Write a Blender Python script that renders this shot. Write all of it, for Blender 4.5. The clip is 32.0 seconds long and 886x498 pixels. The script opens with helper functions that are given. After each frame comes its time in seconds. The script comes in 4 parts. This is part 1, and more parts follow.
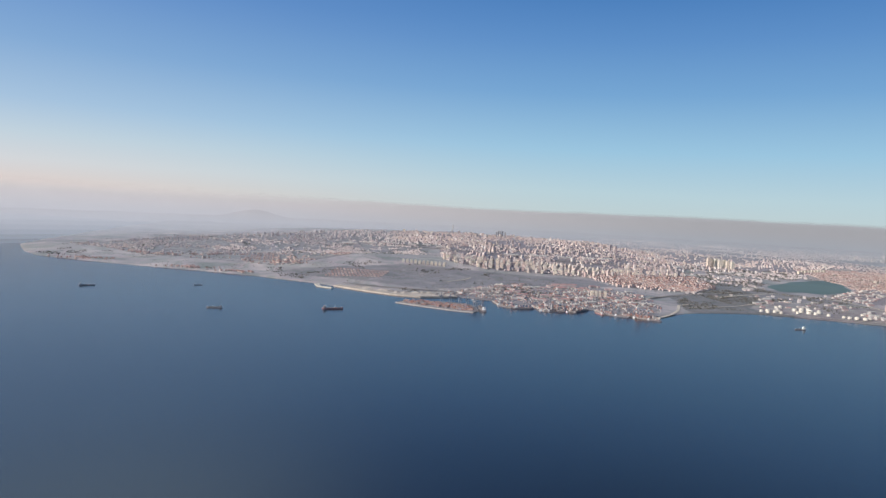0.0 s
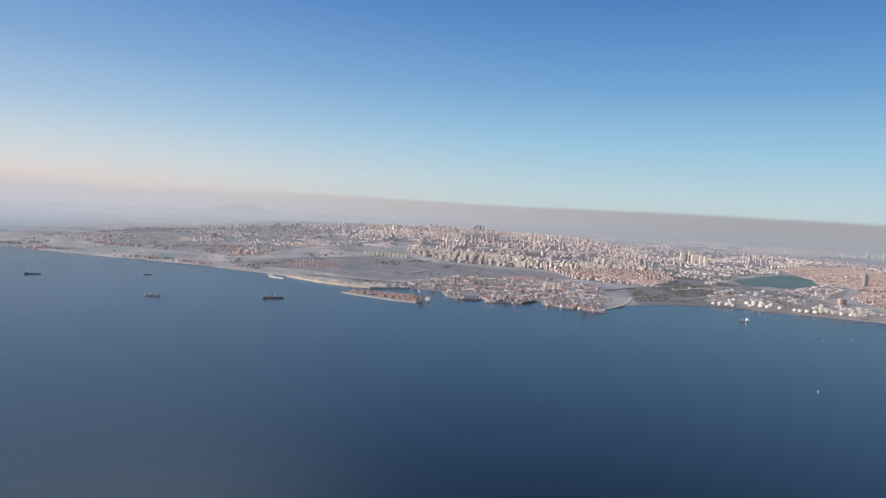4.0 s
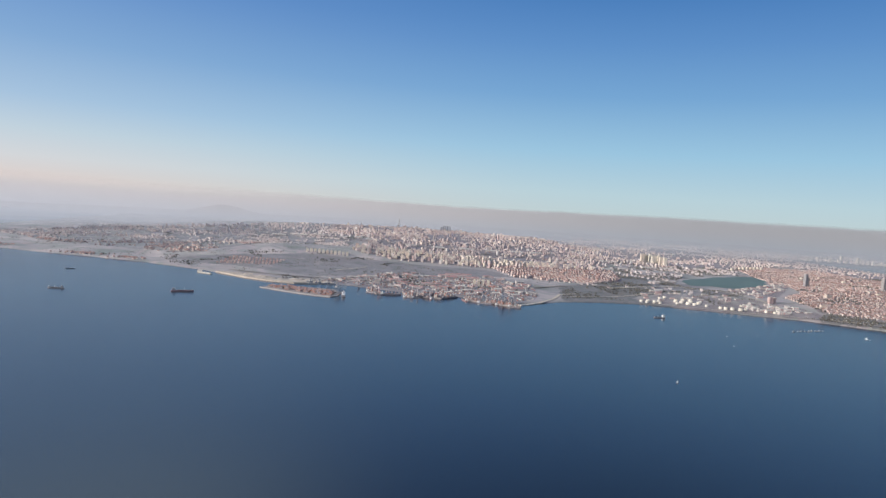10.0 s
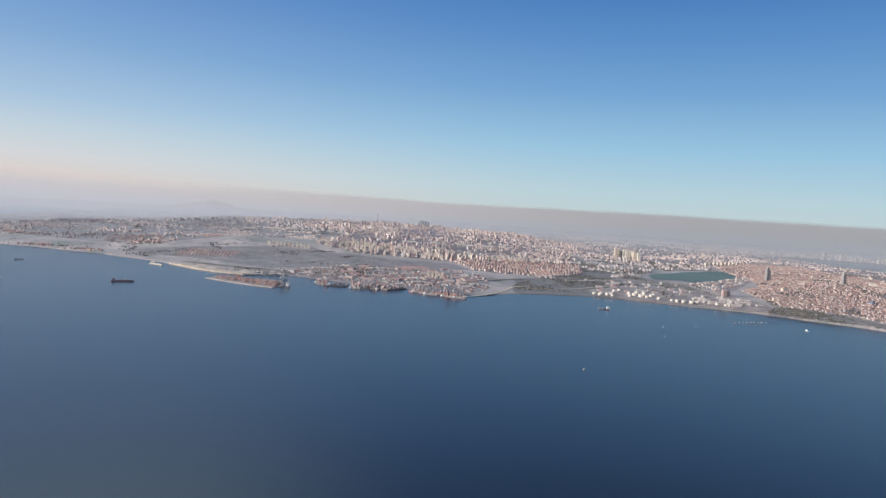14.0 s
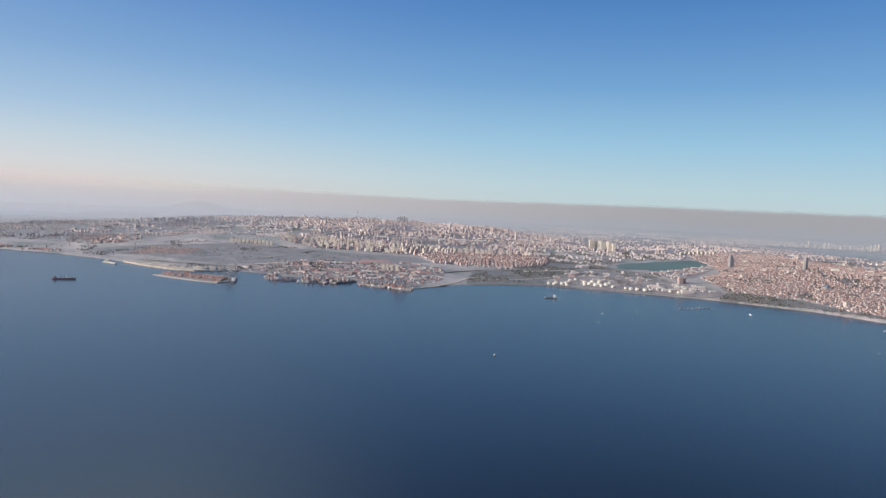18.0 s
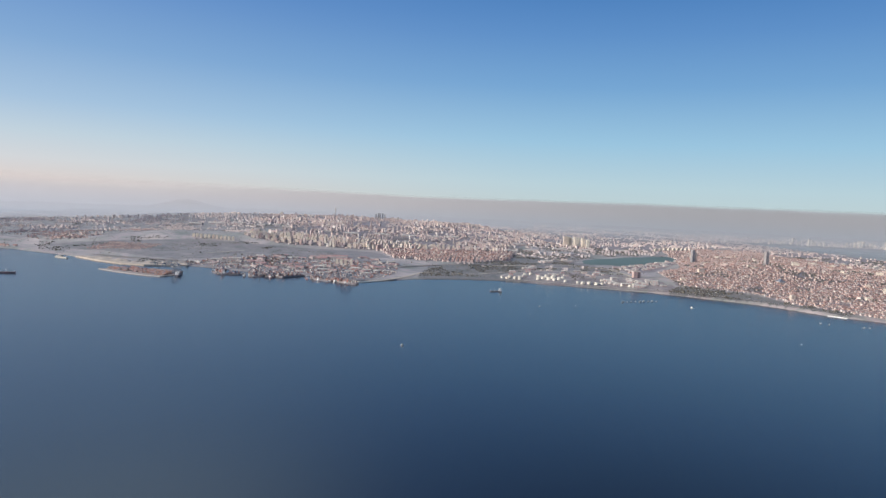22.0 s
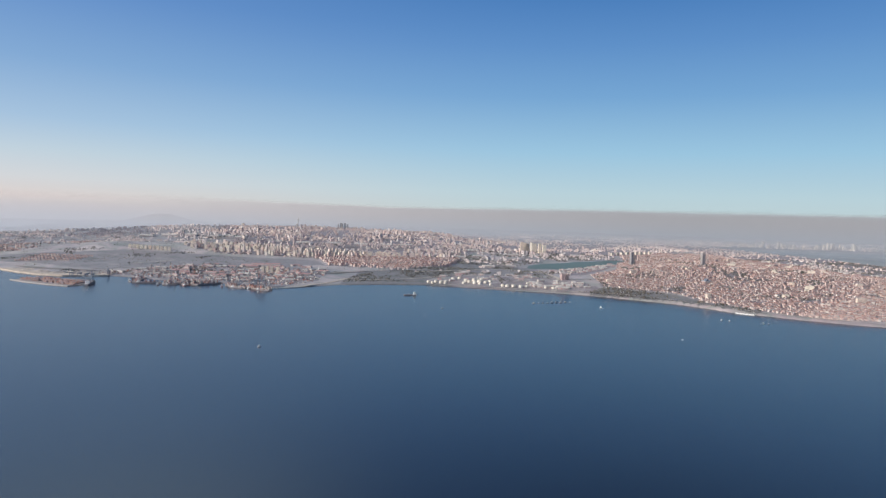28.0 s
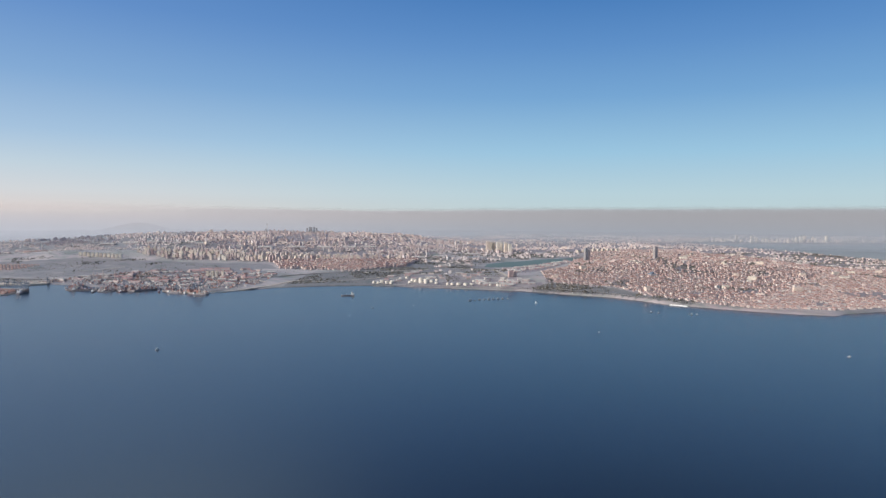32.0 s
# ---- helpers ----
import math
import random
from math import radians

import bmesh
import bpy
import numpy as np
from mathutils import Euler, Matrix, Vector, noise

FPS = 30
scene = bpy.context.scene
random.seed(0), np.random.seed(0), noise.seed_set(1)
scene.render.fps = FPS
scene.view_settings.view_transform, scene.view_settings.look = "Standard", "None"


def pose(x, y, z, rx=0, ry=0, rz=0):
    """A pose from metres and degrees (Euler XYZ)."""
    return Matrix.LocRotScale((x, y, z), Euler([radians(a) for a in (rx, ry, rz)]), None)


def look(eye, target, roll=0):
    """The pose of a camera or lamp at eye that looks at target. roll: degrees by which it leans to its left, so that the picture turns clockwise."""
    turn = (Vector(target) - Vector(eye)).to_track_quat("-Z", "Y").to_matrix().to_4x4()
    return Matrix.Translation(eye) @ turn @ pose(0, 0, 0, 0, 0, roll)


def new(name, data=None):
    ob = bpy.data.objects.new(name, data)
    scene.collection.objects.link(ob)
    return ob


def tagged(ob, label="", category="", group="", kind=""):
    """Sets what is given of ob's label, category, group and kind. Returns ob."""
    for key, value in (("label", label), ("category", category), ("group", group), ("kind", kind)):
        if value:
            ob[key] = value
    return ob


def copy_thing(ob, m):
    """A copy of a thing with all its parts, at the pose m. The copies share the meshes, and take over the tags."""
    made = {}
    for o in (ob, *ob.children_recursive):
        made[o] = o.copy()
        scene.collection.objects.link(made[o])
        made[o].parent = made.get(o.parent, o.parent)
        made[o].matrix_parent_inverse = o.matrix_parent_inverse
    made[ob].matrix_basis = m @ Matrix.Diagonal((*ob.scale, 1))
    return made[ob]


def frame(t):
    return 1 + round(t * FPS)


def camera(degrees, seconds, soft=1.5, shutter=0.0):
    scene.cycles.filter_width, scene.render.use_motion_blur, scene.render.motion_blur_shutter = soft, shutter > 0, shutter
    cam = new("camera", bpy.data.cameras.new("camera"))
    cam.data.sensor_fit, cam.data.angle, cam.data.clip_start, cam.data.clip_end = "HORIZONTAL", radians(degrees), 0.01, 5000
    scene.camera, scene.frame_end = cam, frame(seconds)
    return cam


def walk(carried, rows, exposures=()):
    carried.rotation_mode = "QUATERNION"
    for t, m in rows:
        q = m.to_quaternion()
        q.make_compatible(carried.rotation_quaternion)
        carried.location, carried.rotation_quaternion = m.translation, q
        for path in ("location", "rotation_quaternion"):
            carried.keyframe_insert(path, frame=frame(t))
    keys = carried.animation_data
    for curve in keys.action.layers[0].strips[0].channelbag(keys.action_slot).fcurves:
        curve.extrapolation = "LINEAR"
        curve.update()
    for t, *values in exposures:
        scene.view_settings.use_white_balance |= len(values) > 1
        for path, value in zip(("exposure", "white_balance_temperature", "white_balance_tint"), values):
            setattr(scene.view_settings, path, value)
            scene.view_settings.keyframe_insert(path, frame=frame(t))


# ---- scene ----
cam = camera(68.0, 32.0, soft=1.45)
PATH = [
    (0, pose(0.00, 0.00, 100.00, 86.651, -3.337, 0.000)),
    (0.5, pose(7.02, -0.06, 99.68, 86.640, -3.488, -0.019)),
    (1, pose(14.04, -0.12, 99.37, 86.586, -3.599, 0.003)),
    (1.5, pose(21.06, -0.17, 99.05, 86.554, -3.597, -0.021)),
    (2, pose(28.08, -0.22, 98.73, 86.376, -3.611, -0.009)),
    (2.5, pose(35.10, -0.26, 98.41, 86.354, -3.612, -0.049)),
    (3, pose(42.13, -0.30, 98.08, 86.333, -3.624, -0.058)),
    (3.5, pose(49.16, -0.33, 97.76, 86.287, -3.617, -0.056)),
    (5.5, pose(77.27, -0.40, 96.45, 86.447, -3.686, -0.101)),
    (6, pose(84.30, -0.41, 96.11, 86.411, -3.867, -0.131)),
    (6.5, pose(91.32, -0.41, 95.78, 86.456, -3.892, -0.152)),
    (7, pose(98.35, -0.40, 95.45, 86.464, -3.854, -0.147)),
    (7.5, pose(105.37, -0.39, 95.11, 86.510, -3.889, -0.149)),
    (8, pose(112.40, -0.38, 94.77, 86.507, -3.892, -0.184)),
    (8.5, pose(119.42, -0.36, 94.43, 86.571, -3.923, -0.194)),
    (9, pose(126.44, -0.33, 94.09, 86.571, -4.008, -0.240)),
    (9.5, pose(133.45, -0.30, 93.75, 86.641, -3.953, -0.217)),
    (10, pose(140.47, -0.26, 93.41, 86.693, -3.933, -0.203)),
    (10.5, pose(147.48, -0.22, 93.07, 86.700, -3.902, -0.235)),
    (11, pose(154.48, -0.17, 92.72, 86.642, -3.833, -0.248)),
    (11.5, pose(161.49, -0.12, 92.37, 86.645, -3.959, -0.292)),
    (12, pose(168.49, -0.06, 92.02, 86.663, -3.972, -0.287)),
    (12.5, pose(175.48, 0.00, 91.67, 86.641, -3.982, -0.295)),
    (13, pose(182.47, 0.07, 91.32, 86.688, -3.999, -0.340)),
    (13.5, pose(189.46, 0.14, 90.97, 86.533, -4.034, -0.244)),
    (14, pose(196.44, 0.22, 90.62, 86.480, -4.076, -0.275)),
    (14.5, pose(203.41, 0.31, 90.26, 86.399, -4.095, -0.262)),
    (16.5, pose(231.26, 0.70, 88.82, 86.330, -3.565, -0.311)),
    (17, pose(238.20, 0.81, 88.46, 86.292, -3.362, -0.326)),
    (17.5, pose(245.14, 0.92, 88.10, 86.272, -3.092, -0.314)),
    (18, pose(252.07, 1.04, 87.73, 86.255, -2.936, -0.344)),
    (18.5, pose(258.99, 1.17, 87.36, 86.198, -2.875, -0.338)),
    (19, pose(265.90, 1.30, 86.99, 86.116, -2.903, -0.346)),
    (19.5, pose(272.81, 1.44, 86.62, 86.013, -3.065, -0.356)),
    (20, pose(279.71, 1.58, 86.25, 85.969, -3.145, -0.371)),
    (20.5, pose(286.59, 1.73, 85.88, 85.948, -3.145, -0.358)),
    (21, pose(293.47, 1.88, 85.51, 86.035, -3.122, -0.377)),
    (21.5, pose(300.34, 2.04, 85.13, 86.166, -2.996, -0.403)),
    (22, pose(307.20, 2.20, 84.75, 86.180, -2.854, -0.438)),
    (22.5, pose(314.05, 2.37, 84.38, 86.305, -2.644, -0.488)),
    (23, pose(320.89, 2.54, 84.00, 86.354, -2.421, -0.472)),
    (23.5, pose(327.72, 2.72, 83.62, 86.336, -2.205, -0.529)),
    (24, pose(334.54, 2.91, 83.23, 86.543, -2.063, -0.625)),
    (24.5, pose(341.34, 3.09, 82.85, 86.888, -1.981, -0.690)),
    (25, pose(348.14, 3.29, 82.46, 87.073, -1.972, -0.676)),
    (25.5, pose(354.92, 3.49, 82.08, 86.959, -1.889, -0.766)),
    (27.5, pose(381.93, 4.34, 80.51, 87.100, -2.090, -1.053)),
    (28, pose(388.65, 4.57, 80.12, 87.187, -1.886, -1.049)),
    (28.5, pose(395.36, 4.80, 79.73, 87.071, -1.678, -0.997)),
    (29, pose(402.05, 5.03, 79.33, 86.848, -1.410, -0.997)),
    (29.5, pose(408.73, 5.28, 78.93, 86.359, -1.369, -1.095)),
    (30, pose(415.39, 5.52, 78.53, 86.186, -1.178, -1.275)),
    (30.5, pose(422.04, 5.78, 78.13, 86.208, -1.045, -1.398)),
    (31, pose(428.67, 6.03, 77.73, 86.414, -0.844, -1.430)),
    (31.5, pose(435.29, 6.30, 77.32, 86.532, -0.647, -1.566)),
    (32, pose(441.90, 6.56, 76.92, 87.440, -0.496, -1.972)),
]
walk(cam, PATH)

# ---- sky and sun ----
SUN_TO = Vector((-0.85, -0.39, 0.38)).normalized()
world = bpy.data.worlds.new("hazy_sky")
scene.world = world
world.use_nodes = True
wn, wl = world.node_tree.nodes, world.node_tree.links
wn.clear()


def wnode(kind, **sockets):
    n = wn.new(kind)
    for key, value in sockets.items():
        n.inputs[key.replace("_", " ")].default_value = value
    return n


def srgb(r, g, b):
    return tuple(((c / 255 + 0.055) / 1.055) ** 2.4 for c in (r, g, b)) + (1,)


sky = wnode("ShaderNodeTexSky")
sky.sky_type = "NISHITA"
sky.sun_disc = False
sky.sun_elevation = math.asin(SUN_TO.z)
sky.sun_rotation = -math.atan2(SUN_TO.x, SUN_TO.y)
sky.altitude, sky.air_density, sky.dust_density, sky.ozone_density = 300, 1.0, 1.0, 2.5
coord = wnode("ShaderNodeTexCoord")
split = wnode("ShaderNodeSeparateXYZ")
wl.new(coord.outputs["Generated"], split.inputs[0])


def sky_ramp(source, *stops):
    r = wnode("ShaderNodeValToRGB")
    while len(r.color_ramp.elements) < len(stops):
        r.color_ramp.elements.new(0.5)
    for e, (p, c) in zip(r.color_ramp.elements, stops):
        e.position, e.color = p, srgb(*c)
    wl.new(source, r.inputs[0])
    return r.outputs[0]


def sky_mix(fac, a, b):
    m = wnode("ShaderNodeMix")
    m.data_type = "RGBA"
    wl.new(fac, m.inputs[0])
    wl.new(a, m.inputs[6])
    wl.new(b, m.inputs[7])
    return m.outputs[2]


def sky_range(source, lo, hi):
    m = wnode("ShaderNodeMapRange", From_Min=lo, From_Max=hi)
    m.interpolation_type = "SMOOTHSTEP"
    wl.new(source, m.inputs["Value"])
    return m.outputs[0]


# the low sky: deep blue away from the sun, milky on its side
away = sky_ramp(split.outputs["Z"], (0.012, (190, 208, 212)), (0.04, (184, 209, 218)), (0.10, (155, 197, 223)), (0.18, (118, 166, 211)), (0.25, (95, 144, 200)), (0.32, (72, 124, 186)), (0.46, (26, 54, 114)), (0.75, (18, 42, 98)))
near = sky_ramp(split.outputs["Z"], (0.010, (222, 209, 205)), (0.035, (214, 215, 218)), (0.07, (196, 211, 222)), (0.113, (168, 195, 222)), (0.186, (134, 171, 213)), (0.276, (103, 145, 202)), (0.40, (88, 130, 188)))
low_sky = sky_mix(sky_range(split.outputs["X"], -0.75, 0.30), near, away)
# milky glow on the sun's side, unseen, added to lighten the sea's left
added_glow = sky_ramp(split.outputs["Z"], (0.0, (246, 232, 220)), (0.25, (250, 244, 236)), (0.6, (226, 234, 242)))
low_sky = sky_mix(sky_range(split.outputs["X"], -0.60, -0.92), low_sky, added_glow)
# unseen deep blue right of the view, added to darken the sea there
added_blue = sky_ramp(split.outputs["Z"], (0.0, (150, 184, 208)), (0.25, (62, 108, 176)), (0.5, (26, 54, 112)))
low_sky = sky_mix(sky_range(split.outputs["X"], 0.62, 0.95), low_sky, added_blue)


def sky_both(a, b):
    m = wnode("ShaderNodeMath")
    m.operation = "MULTIPLY"
    wl.new(a, m.inputs[0])
    wl.new(b, m.inputs[1])
    return m.outputs[0]


# unseen upper sky, added to whiten the sea's reflection left and darken it right
upper = sky_range(split.outputs["Z"], 0.32, 0.46)
low_sky = sky_mix(sky_both(upper, sky_range(split.outputs["X"], 0.02, -0.40)), low_sky, sky_ramp(split.outputs["Z"], (0.3, (204, 224, 238)), (0.8, (190, 212, 230))))
low_sky = sky_mix(sky_both(upper, sky_range(split.outputs["X"], -0.05, 0.38)), low_sky, sky_ramp(split.outputs["Z"], (0.3, (10, 26, 72)), (0.8, (8, 22, 64))))
# under the horizon the sky is all haze
bank = sky_mix(sky_range(split.outputs["X"], -0.65, 0.55), sky_ramp(split.outputs["Z"], (0.0, (206, 201, 204))), sky_ramp(split.outputs["Z"], (0.0, (161, 161, 165))))
low_sky = sky_mix(sky_range(split.outputs["Z"], -0.006, 0.006), bank, low_sky)
high = wnode("ShaderNodeMix")
high.data_type, high.blend_type = "RGBA", "MULTIPLY"
high.inputs[0].default_value = 1.0
high.inputs[7].default_value = (0.15, 0.15, 0.15, 1)
wl.new(sky.outputs[0], high.inputs[6])
whole_sky = sky_mix(sky_range(split.outputs["Z"], 0.72, 0.95), low_sky, high.outputs[2])
light = wnode("ShaderNodeBackground", Strength=1.0)
wl.new(whole_sky, light.inputs["Color"])
wl.new(light.outputs[0], wnode("ShaderNodeOutputWorld").inputs[0])

sun = new("sun", bpy.data.lights.new("sun", "SUN"))
sun.data.energy, sun.data.angle, sun.data.color = 3.9, radians(1.5), (1.0, 0.90, 0.79)
sun.matrix_world = look((0, 0, 0), -SUN_TO)


# ---- materials ----
def surface(name, stops, rough=0.7, spec=0.3, metal=0.0, scale=0.3, fine=3.0, amount=0.25, island=False, per_object=True, relief=0.0, bands=0.0):
    """A weathered surface: its colours run from stop to stop by object (or by island), with stains and grain on top."""
    mat = bpy.data.materials.new(name)
    mat.use_nodes = True
    n, l = mat.node_tree.nodes, mat.node_tree.links
    bsdf = n["Principled BSDF"]
    bsdf.inputs["Roughness"].default_value = rough
    bsdf.inputs["Specular IOR Level"].default_value = spec
    bsdf.inputs["Metallic"].default_value = metal
    ramp = n.new("ShaderNodeValToRGB")
    while len(ramp.color_ramp.elements) < len(stops):
        ramp.color_ramp.elements.new(0.5)
    for i, (e, c) in enumerate(zip(ramp.color_ramp.elements, stops)):
        e.position, e.color = i / max(1, len(stops) - 1), (*c, 1)
    geo = n.new("ShaderNodeNewGeometry")
    if island:
        l.new(geo.outputs["Random Per Island"], ramp.inputs[0])
    elif per_object:
        l.new(n.new("ShaderNodeObjectInfo").outputs["Random"], ramp.inputs[0])
    big, small = n.new("ShaderNodeTexNoise"), n.new("ShaderNodeTexNoise")
    for tex, s in ((big, scale), (small, fine)):
        tex.inputs["Scale"].default_value = s
        tex.inputs["Detail"].default_value = 3
        l.new(geo.outputs["Position"], tex.inputs["Vector"])
    if not (island or per_object):
        l.new(big.outputs["Fac"], ramp.inputs[0])
    add = n.new("ShaderNodeMath")
    add.operation = "ADD"
    l.new(big.outputs["Fac"], add.inputs[0])
    l.new(small.outputs["Fac"], add.inputs[1])
    span = n.new("ShaderNodeMapRange")
    span.inputs["From Min"].default_value, span.inputs["From Max"].default_value = 0.6, 1.4
    span.inputs["To Min"].default_value, span.inputs["To Max"].default_value = 1 - amount, 1 + amount
    l.new(add.outputs[0], span.inputs["Value"])
    tint = n.new("ShaderNodeMix")
    tint.data_type, tint.blend_type = "RGBA", "MULTIPLY"
    tint.inputs[0].default_value = 1.0
    l.new(ramp.outputs[0], tint.inputs[6])
    l.new(span.outputs[0], tint.inputs[7])
    last = tint.outputs[2]
    if bands:
        # rows of windows, one a storey
        pos = n.new("ShaderNodeSeparateXYZ")
        l.new(geo.outputs["Position"], pos.inputs[0])
        wave = n.new("ShaderNodeMath")
        wave.operation = "FRACT"
        mul = n.new("ShaderNodeMath")
        mul.operation, mul.inputs[1].default_value = "MULTIPLY", 1 / 0.6
        l.new(pos.outputs["Z"], mul.inputs[0])
        l.new(mul.outputs[0], wave.inputs[0])
        cut = n.new("ShaderNodeMath")
        cut.operation, cut.inputs[1].default_value = "GREATER_THAN", 0.55
        l.new(wave.outputs[0], cut.inputs[0])
        amt = n.new("ShaderNodeMath")
        amt.operation, amt.inputs[1].default_value = "MULTIPLY", bands
        l.new(cut.outputs[0], amt.inputs[0])
        dark = n.new("ShaderNodeMix")
        dark.data_type = "RGBA"
        dark.inputs[7].default_value = (0.20, 0.20, 0.22, 1)
        l.new(amt.outputs[0], dark.inputs[0])
        l.new(last, dark.inputs[6])
        last = dark.outputs[2]
    l.new(last, bsdf.inputs["Base Color"])
    if relief:
        b = n.new("ShaderNodeBump")
        b.inputs["Strength"].default_value, b.inputs["Distance"].default_value = relief, 0.3
        l.new(small.outputs["Fac"], b.inputs["Height"])
        l.new(b.outputs[0], bsdf.inputs["Normal"])
    return mat


PLASTER = [(0.74, 0.57, 0.52), (0.80, 0.69, 0.64), (0.58, 0.43, 0.41), (0.78, 0.61, 0.54), (0.53, 0.45, 0.45), (0.86, 0.79, 0.74), (0.68, 0.50, 0.47), (0.46, 0.36, 0.36)]
# far houses: distance haze put into paler wall colours
HAZE_PALE = [(0.62, 0.47, 0.46), (0.86, 0.75, 0.65), (0.50, 0.41, 0.43), (0.78, 0.63, 0.57), (0.64, 0.50, 0.49), (0.88, 0.82, 0.78), (0.56, 0.46, 0.48)]
M_PLASTER = surface("plaster", PLASTER, 0.8, 0.3, bands=0.35)
M_PLASTER_CITY = surface("plaster_of_the_city", PLASTER, 0.8, 0.3, island=True, bands=0.3)
M_PLASTER_HAZED = surface("haze_paled_plaster", HAZE_PALE, 0.8, 0.3, island=True, bands=0.2)
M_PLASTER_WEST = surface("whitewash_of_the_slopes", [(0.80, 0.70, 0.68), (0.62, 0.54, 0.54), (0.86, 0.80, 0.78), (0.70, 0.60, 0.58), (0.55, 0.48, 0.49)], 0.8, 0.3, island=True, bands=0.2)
# roof colours likewise paled for distance haze
M_ROOF_HAZED = surface("haze_paled_roofs", [(0.50, 0.39, 0.38), (0.58, 0.51, 0.51), (0.60, 0.45, 0.42), (0.64, 0.58, 0.56)], 0.8, 0.3, island=True)
M_CREAM = surface("cream_plaster", [(0.80, 0.71, 0.59), (0.84, 0.77, 0.67), (0.78, 0.66, 0.56)], 0.8, 0.3, bands=0.3)
M_ORANGE = surface("ochre_plaster", [(0.78, 0.65, 0.56), (0.80, 0.69, 0.60)], 0.8, 0.3, bands=0.3)
M_TILE = surface("red_roof_tiles", [(0.42, 0.24, 0.21), (0.50, 0.31, 0.27), (0.42, 0.29, 0.27)], 0.75, 0.3)
M_TILE_CITY = surface("roofs_of_the_city", [(0.36, 0.20, 0.17), (0.48, 0.30, 0.26), (0.40, 0.24, 0.21), (0.34, 0.31, 0.31), (0.44, 0.27, 0.24), (0.55, 0.49, 0.47)], 0.75, 0.3, island=True)
M_FLATROOF = surface("flat_roof_felt", [(0.44, 0.42, 0.41), (0.54, 0.50, 0.48)], 0.8, 0.3)
M_WHITE = surface("white_tank_paint", [(0.82, 0.77, 0.68), (0.76, 0.70, 0.62)], 0.5, 0.5, amount=0.08)
M_METAL_ROOF = surface("pale_sheet_roof", [(0.66, 0.62, 0.58), (0.74, 0.70, 0.65), (0.58, 0.54, 0.51)], 0.55, 0.5)
M_RUST_ROOF = surface("rusty_sheet_roof", [(0.50, 0.29, 0.28), (0.58, 0.37, 0.35), (0.54, 0.42, 0.42)], 0.65, 0.4)
M_CONCRETE = surface("concrete", [(0.50, 0.46, 0.45), (0.42, 0.39, 0.39)], 0.8, 0.3, scale=0.08, per_object=False)
M_PIER = surface("stained_pier_concrete", [(0.30, 0.265, 0.265), (0.44, 0.39, 0.38)], 0.8, 0.3, scale=0.2, fine=1.5, amount=0.35, per_object=False)
M_FILL = surface("marble_fill", [(0.48, 0.41, 0.36), (0.70, 0.62, 0.54)], 0.9, 0.2, scale=0.12, fine=0.9, per_object=False)
M_SAND = surface("sand_track", [(0.62, 0.55, 0.47), (0.70, 0.63, 0.54)], 0.9, 0.2, scale=0.1, per_object=False)
M_ASPHALT = surface("pale_road", [(0.34, 0.31, 0.29), (0.44, 0.40, 0.36)], 0.8, 0.3, scale=0.05, per_object=False)
# hull colours lifted and greyed to take in haze over the sea
M_HULL_DARK = surface("hazed_dark_hull_paint", [(0.27, 0.27, 0.31), (0.31, 0.28, 0.30)], 0.5, 0.4)
M_HULL_RED = surface("hazed_red_hull_paint", [(0.42, 0.24, 0.25), (0.44, 0.27, 0.27)], 0.55, 0.4)
M_BOAT = surface("grey_boat_paint", [(0.34, 0.35, 0.38), (0.46, 0.46, 0.48)], 0.6, 0.4)
M_DECK = surface("deck_paint", [(0.22, 0.12, 0.10), (0.20, 0.18, 0.17)], 0.6, 0.4)
M_SHIPWHITE = surface("white_ship_paint", [(0.80, 0.79, 0.77)], 0.5, 0.5, amount=0.06)
M_CRANE = surface("blue_crane_paint", [(0.16, 0.19, 0.25), (0.19, 0.23, 0.29)], 0.5, 0.4)
M_CRANE_RED = surface("red_crane_paint", [(0.36, 0.12, 0.09)], 0.5, 0.4)
M_CONTAINER = surface("container_steel", [(0.32, 0.13, 0.11), (0.36, 0.20, 0.17), (0.16, 0.18, 0.26), (0.42, 0.36, 0.34), (0.28, 0.14, 0.12), (0.19, 0.22, 0.22)], 0.6, 0.4, island=True)
M_YARD = surface("yard_steel", [(0.40, 0.17, 0.14), (0.46, 0.28, 0.24), (0.17, 0.20, 0.28), (0.66, 0.62, 0.58), (0.34, 0.17, 0.15), (0.80, 0.77, 0.73), (0.24, 0.25, 0.27)], 0.6, 0.4, island=True)
M_GLASS_TOWER = surface("tinted_curtain_wall", [(0.34, 0.33, 0.35), (0.38, 0.35, 0.35)], 0.4, 0.5, bands=0.3)
# foliage lifted to take in haze; browner tones for bare winter woods
M_LEAF = surface("dark_foliage", [(0.115, 0.120, 0.100), (0.165, 0.150, 0.128), (0.130, 0.128, 0.110), (0.180, 0.152, 0.132)], 0.8, 0.2, island=True)
M_DRY = surface("dry_scrub", [(0.17, 0.155, 0.125), (0.24, 0.20, 0.165), (0.15, 0.155, 0.125)], 0.9, 0.2, island=True)
M_BARK = surface("bark", [(0.12, 0.09, 0.07)], 0.9, 0.2)
M_STONE = surface("quarry_stone", [(0.66, 0.62, 0.56), (0.54, 0.50, 0.45)], 0.9, 0.2, scale=0.4, fine=1.5, per_object=False)
M_FOAM = surface("wake_foam", [(0.62, 0.66, 0.70)], 0.8, 0.2)


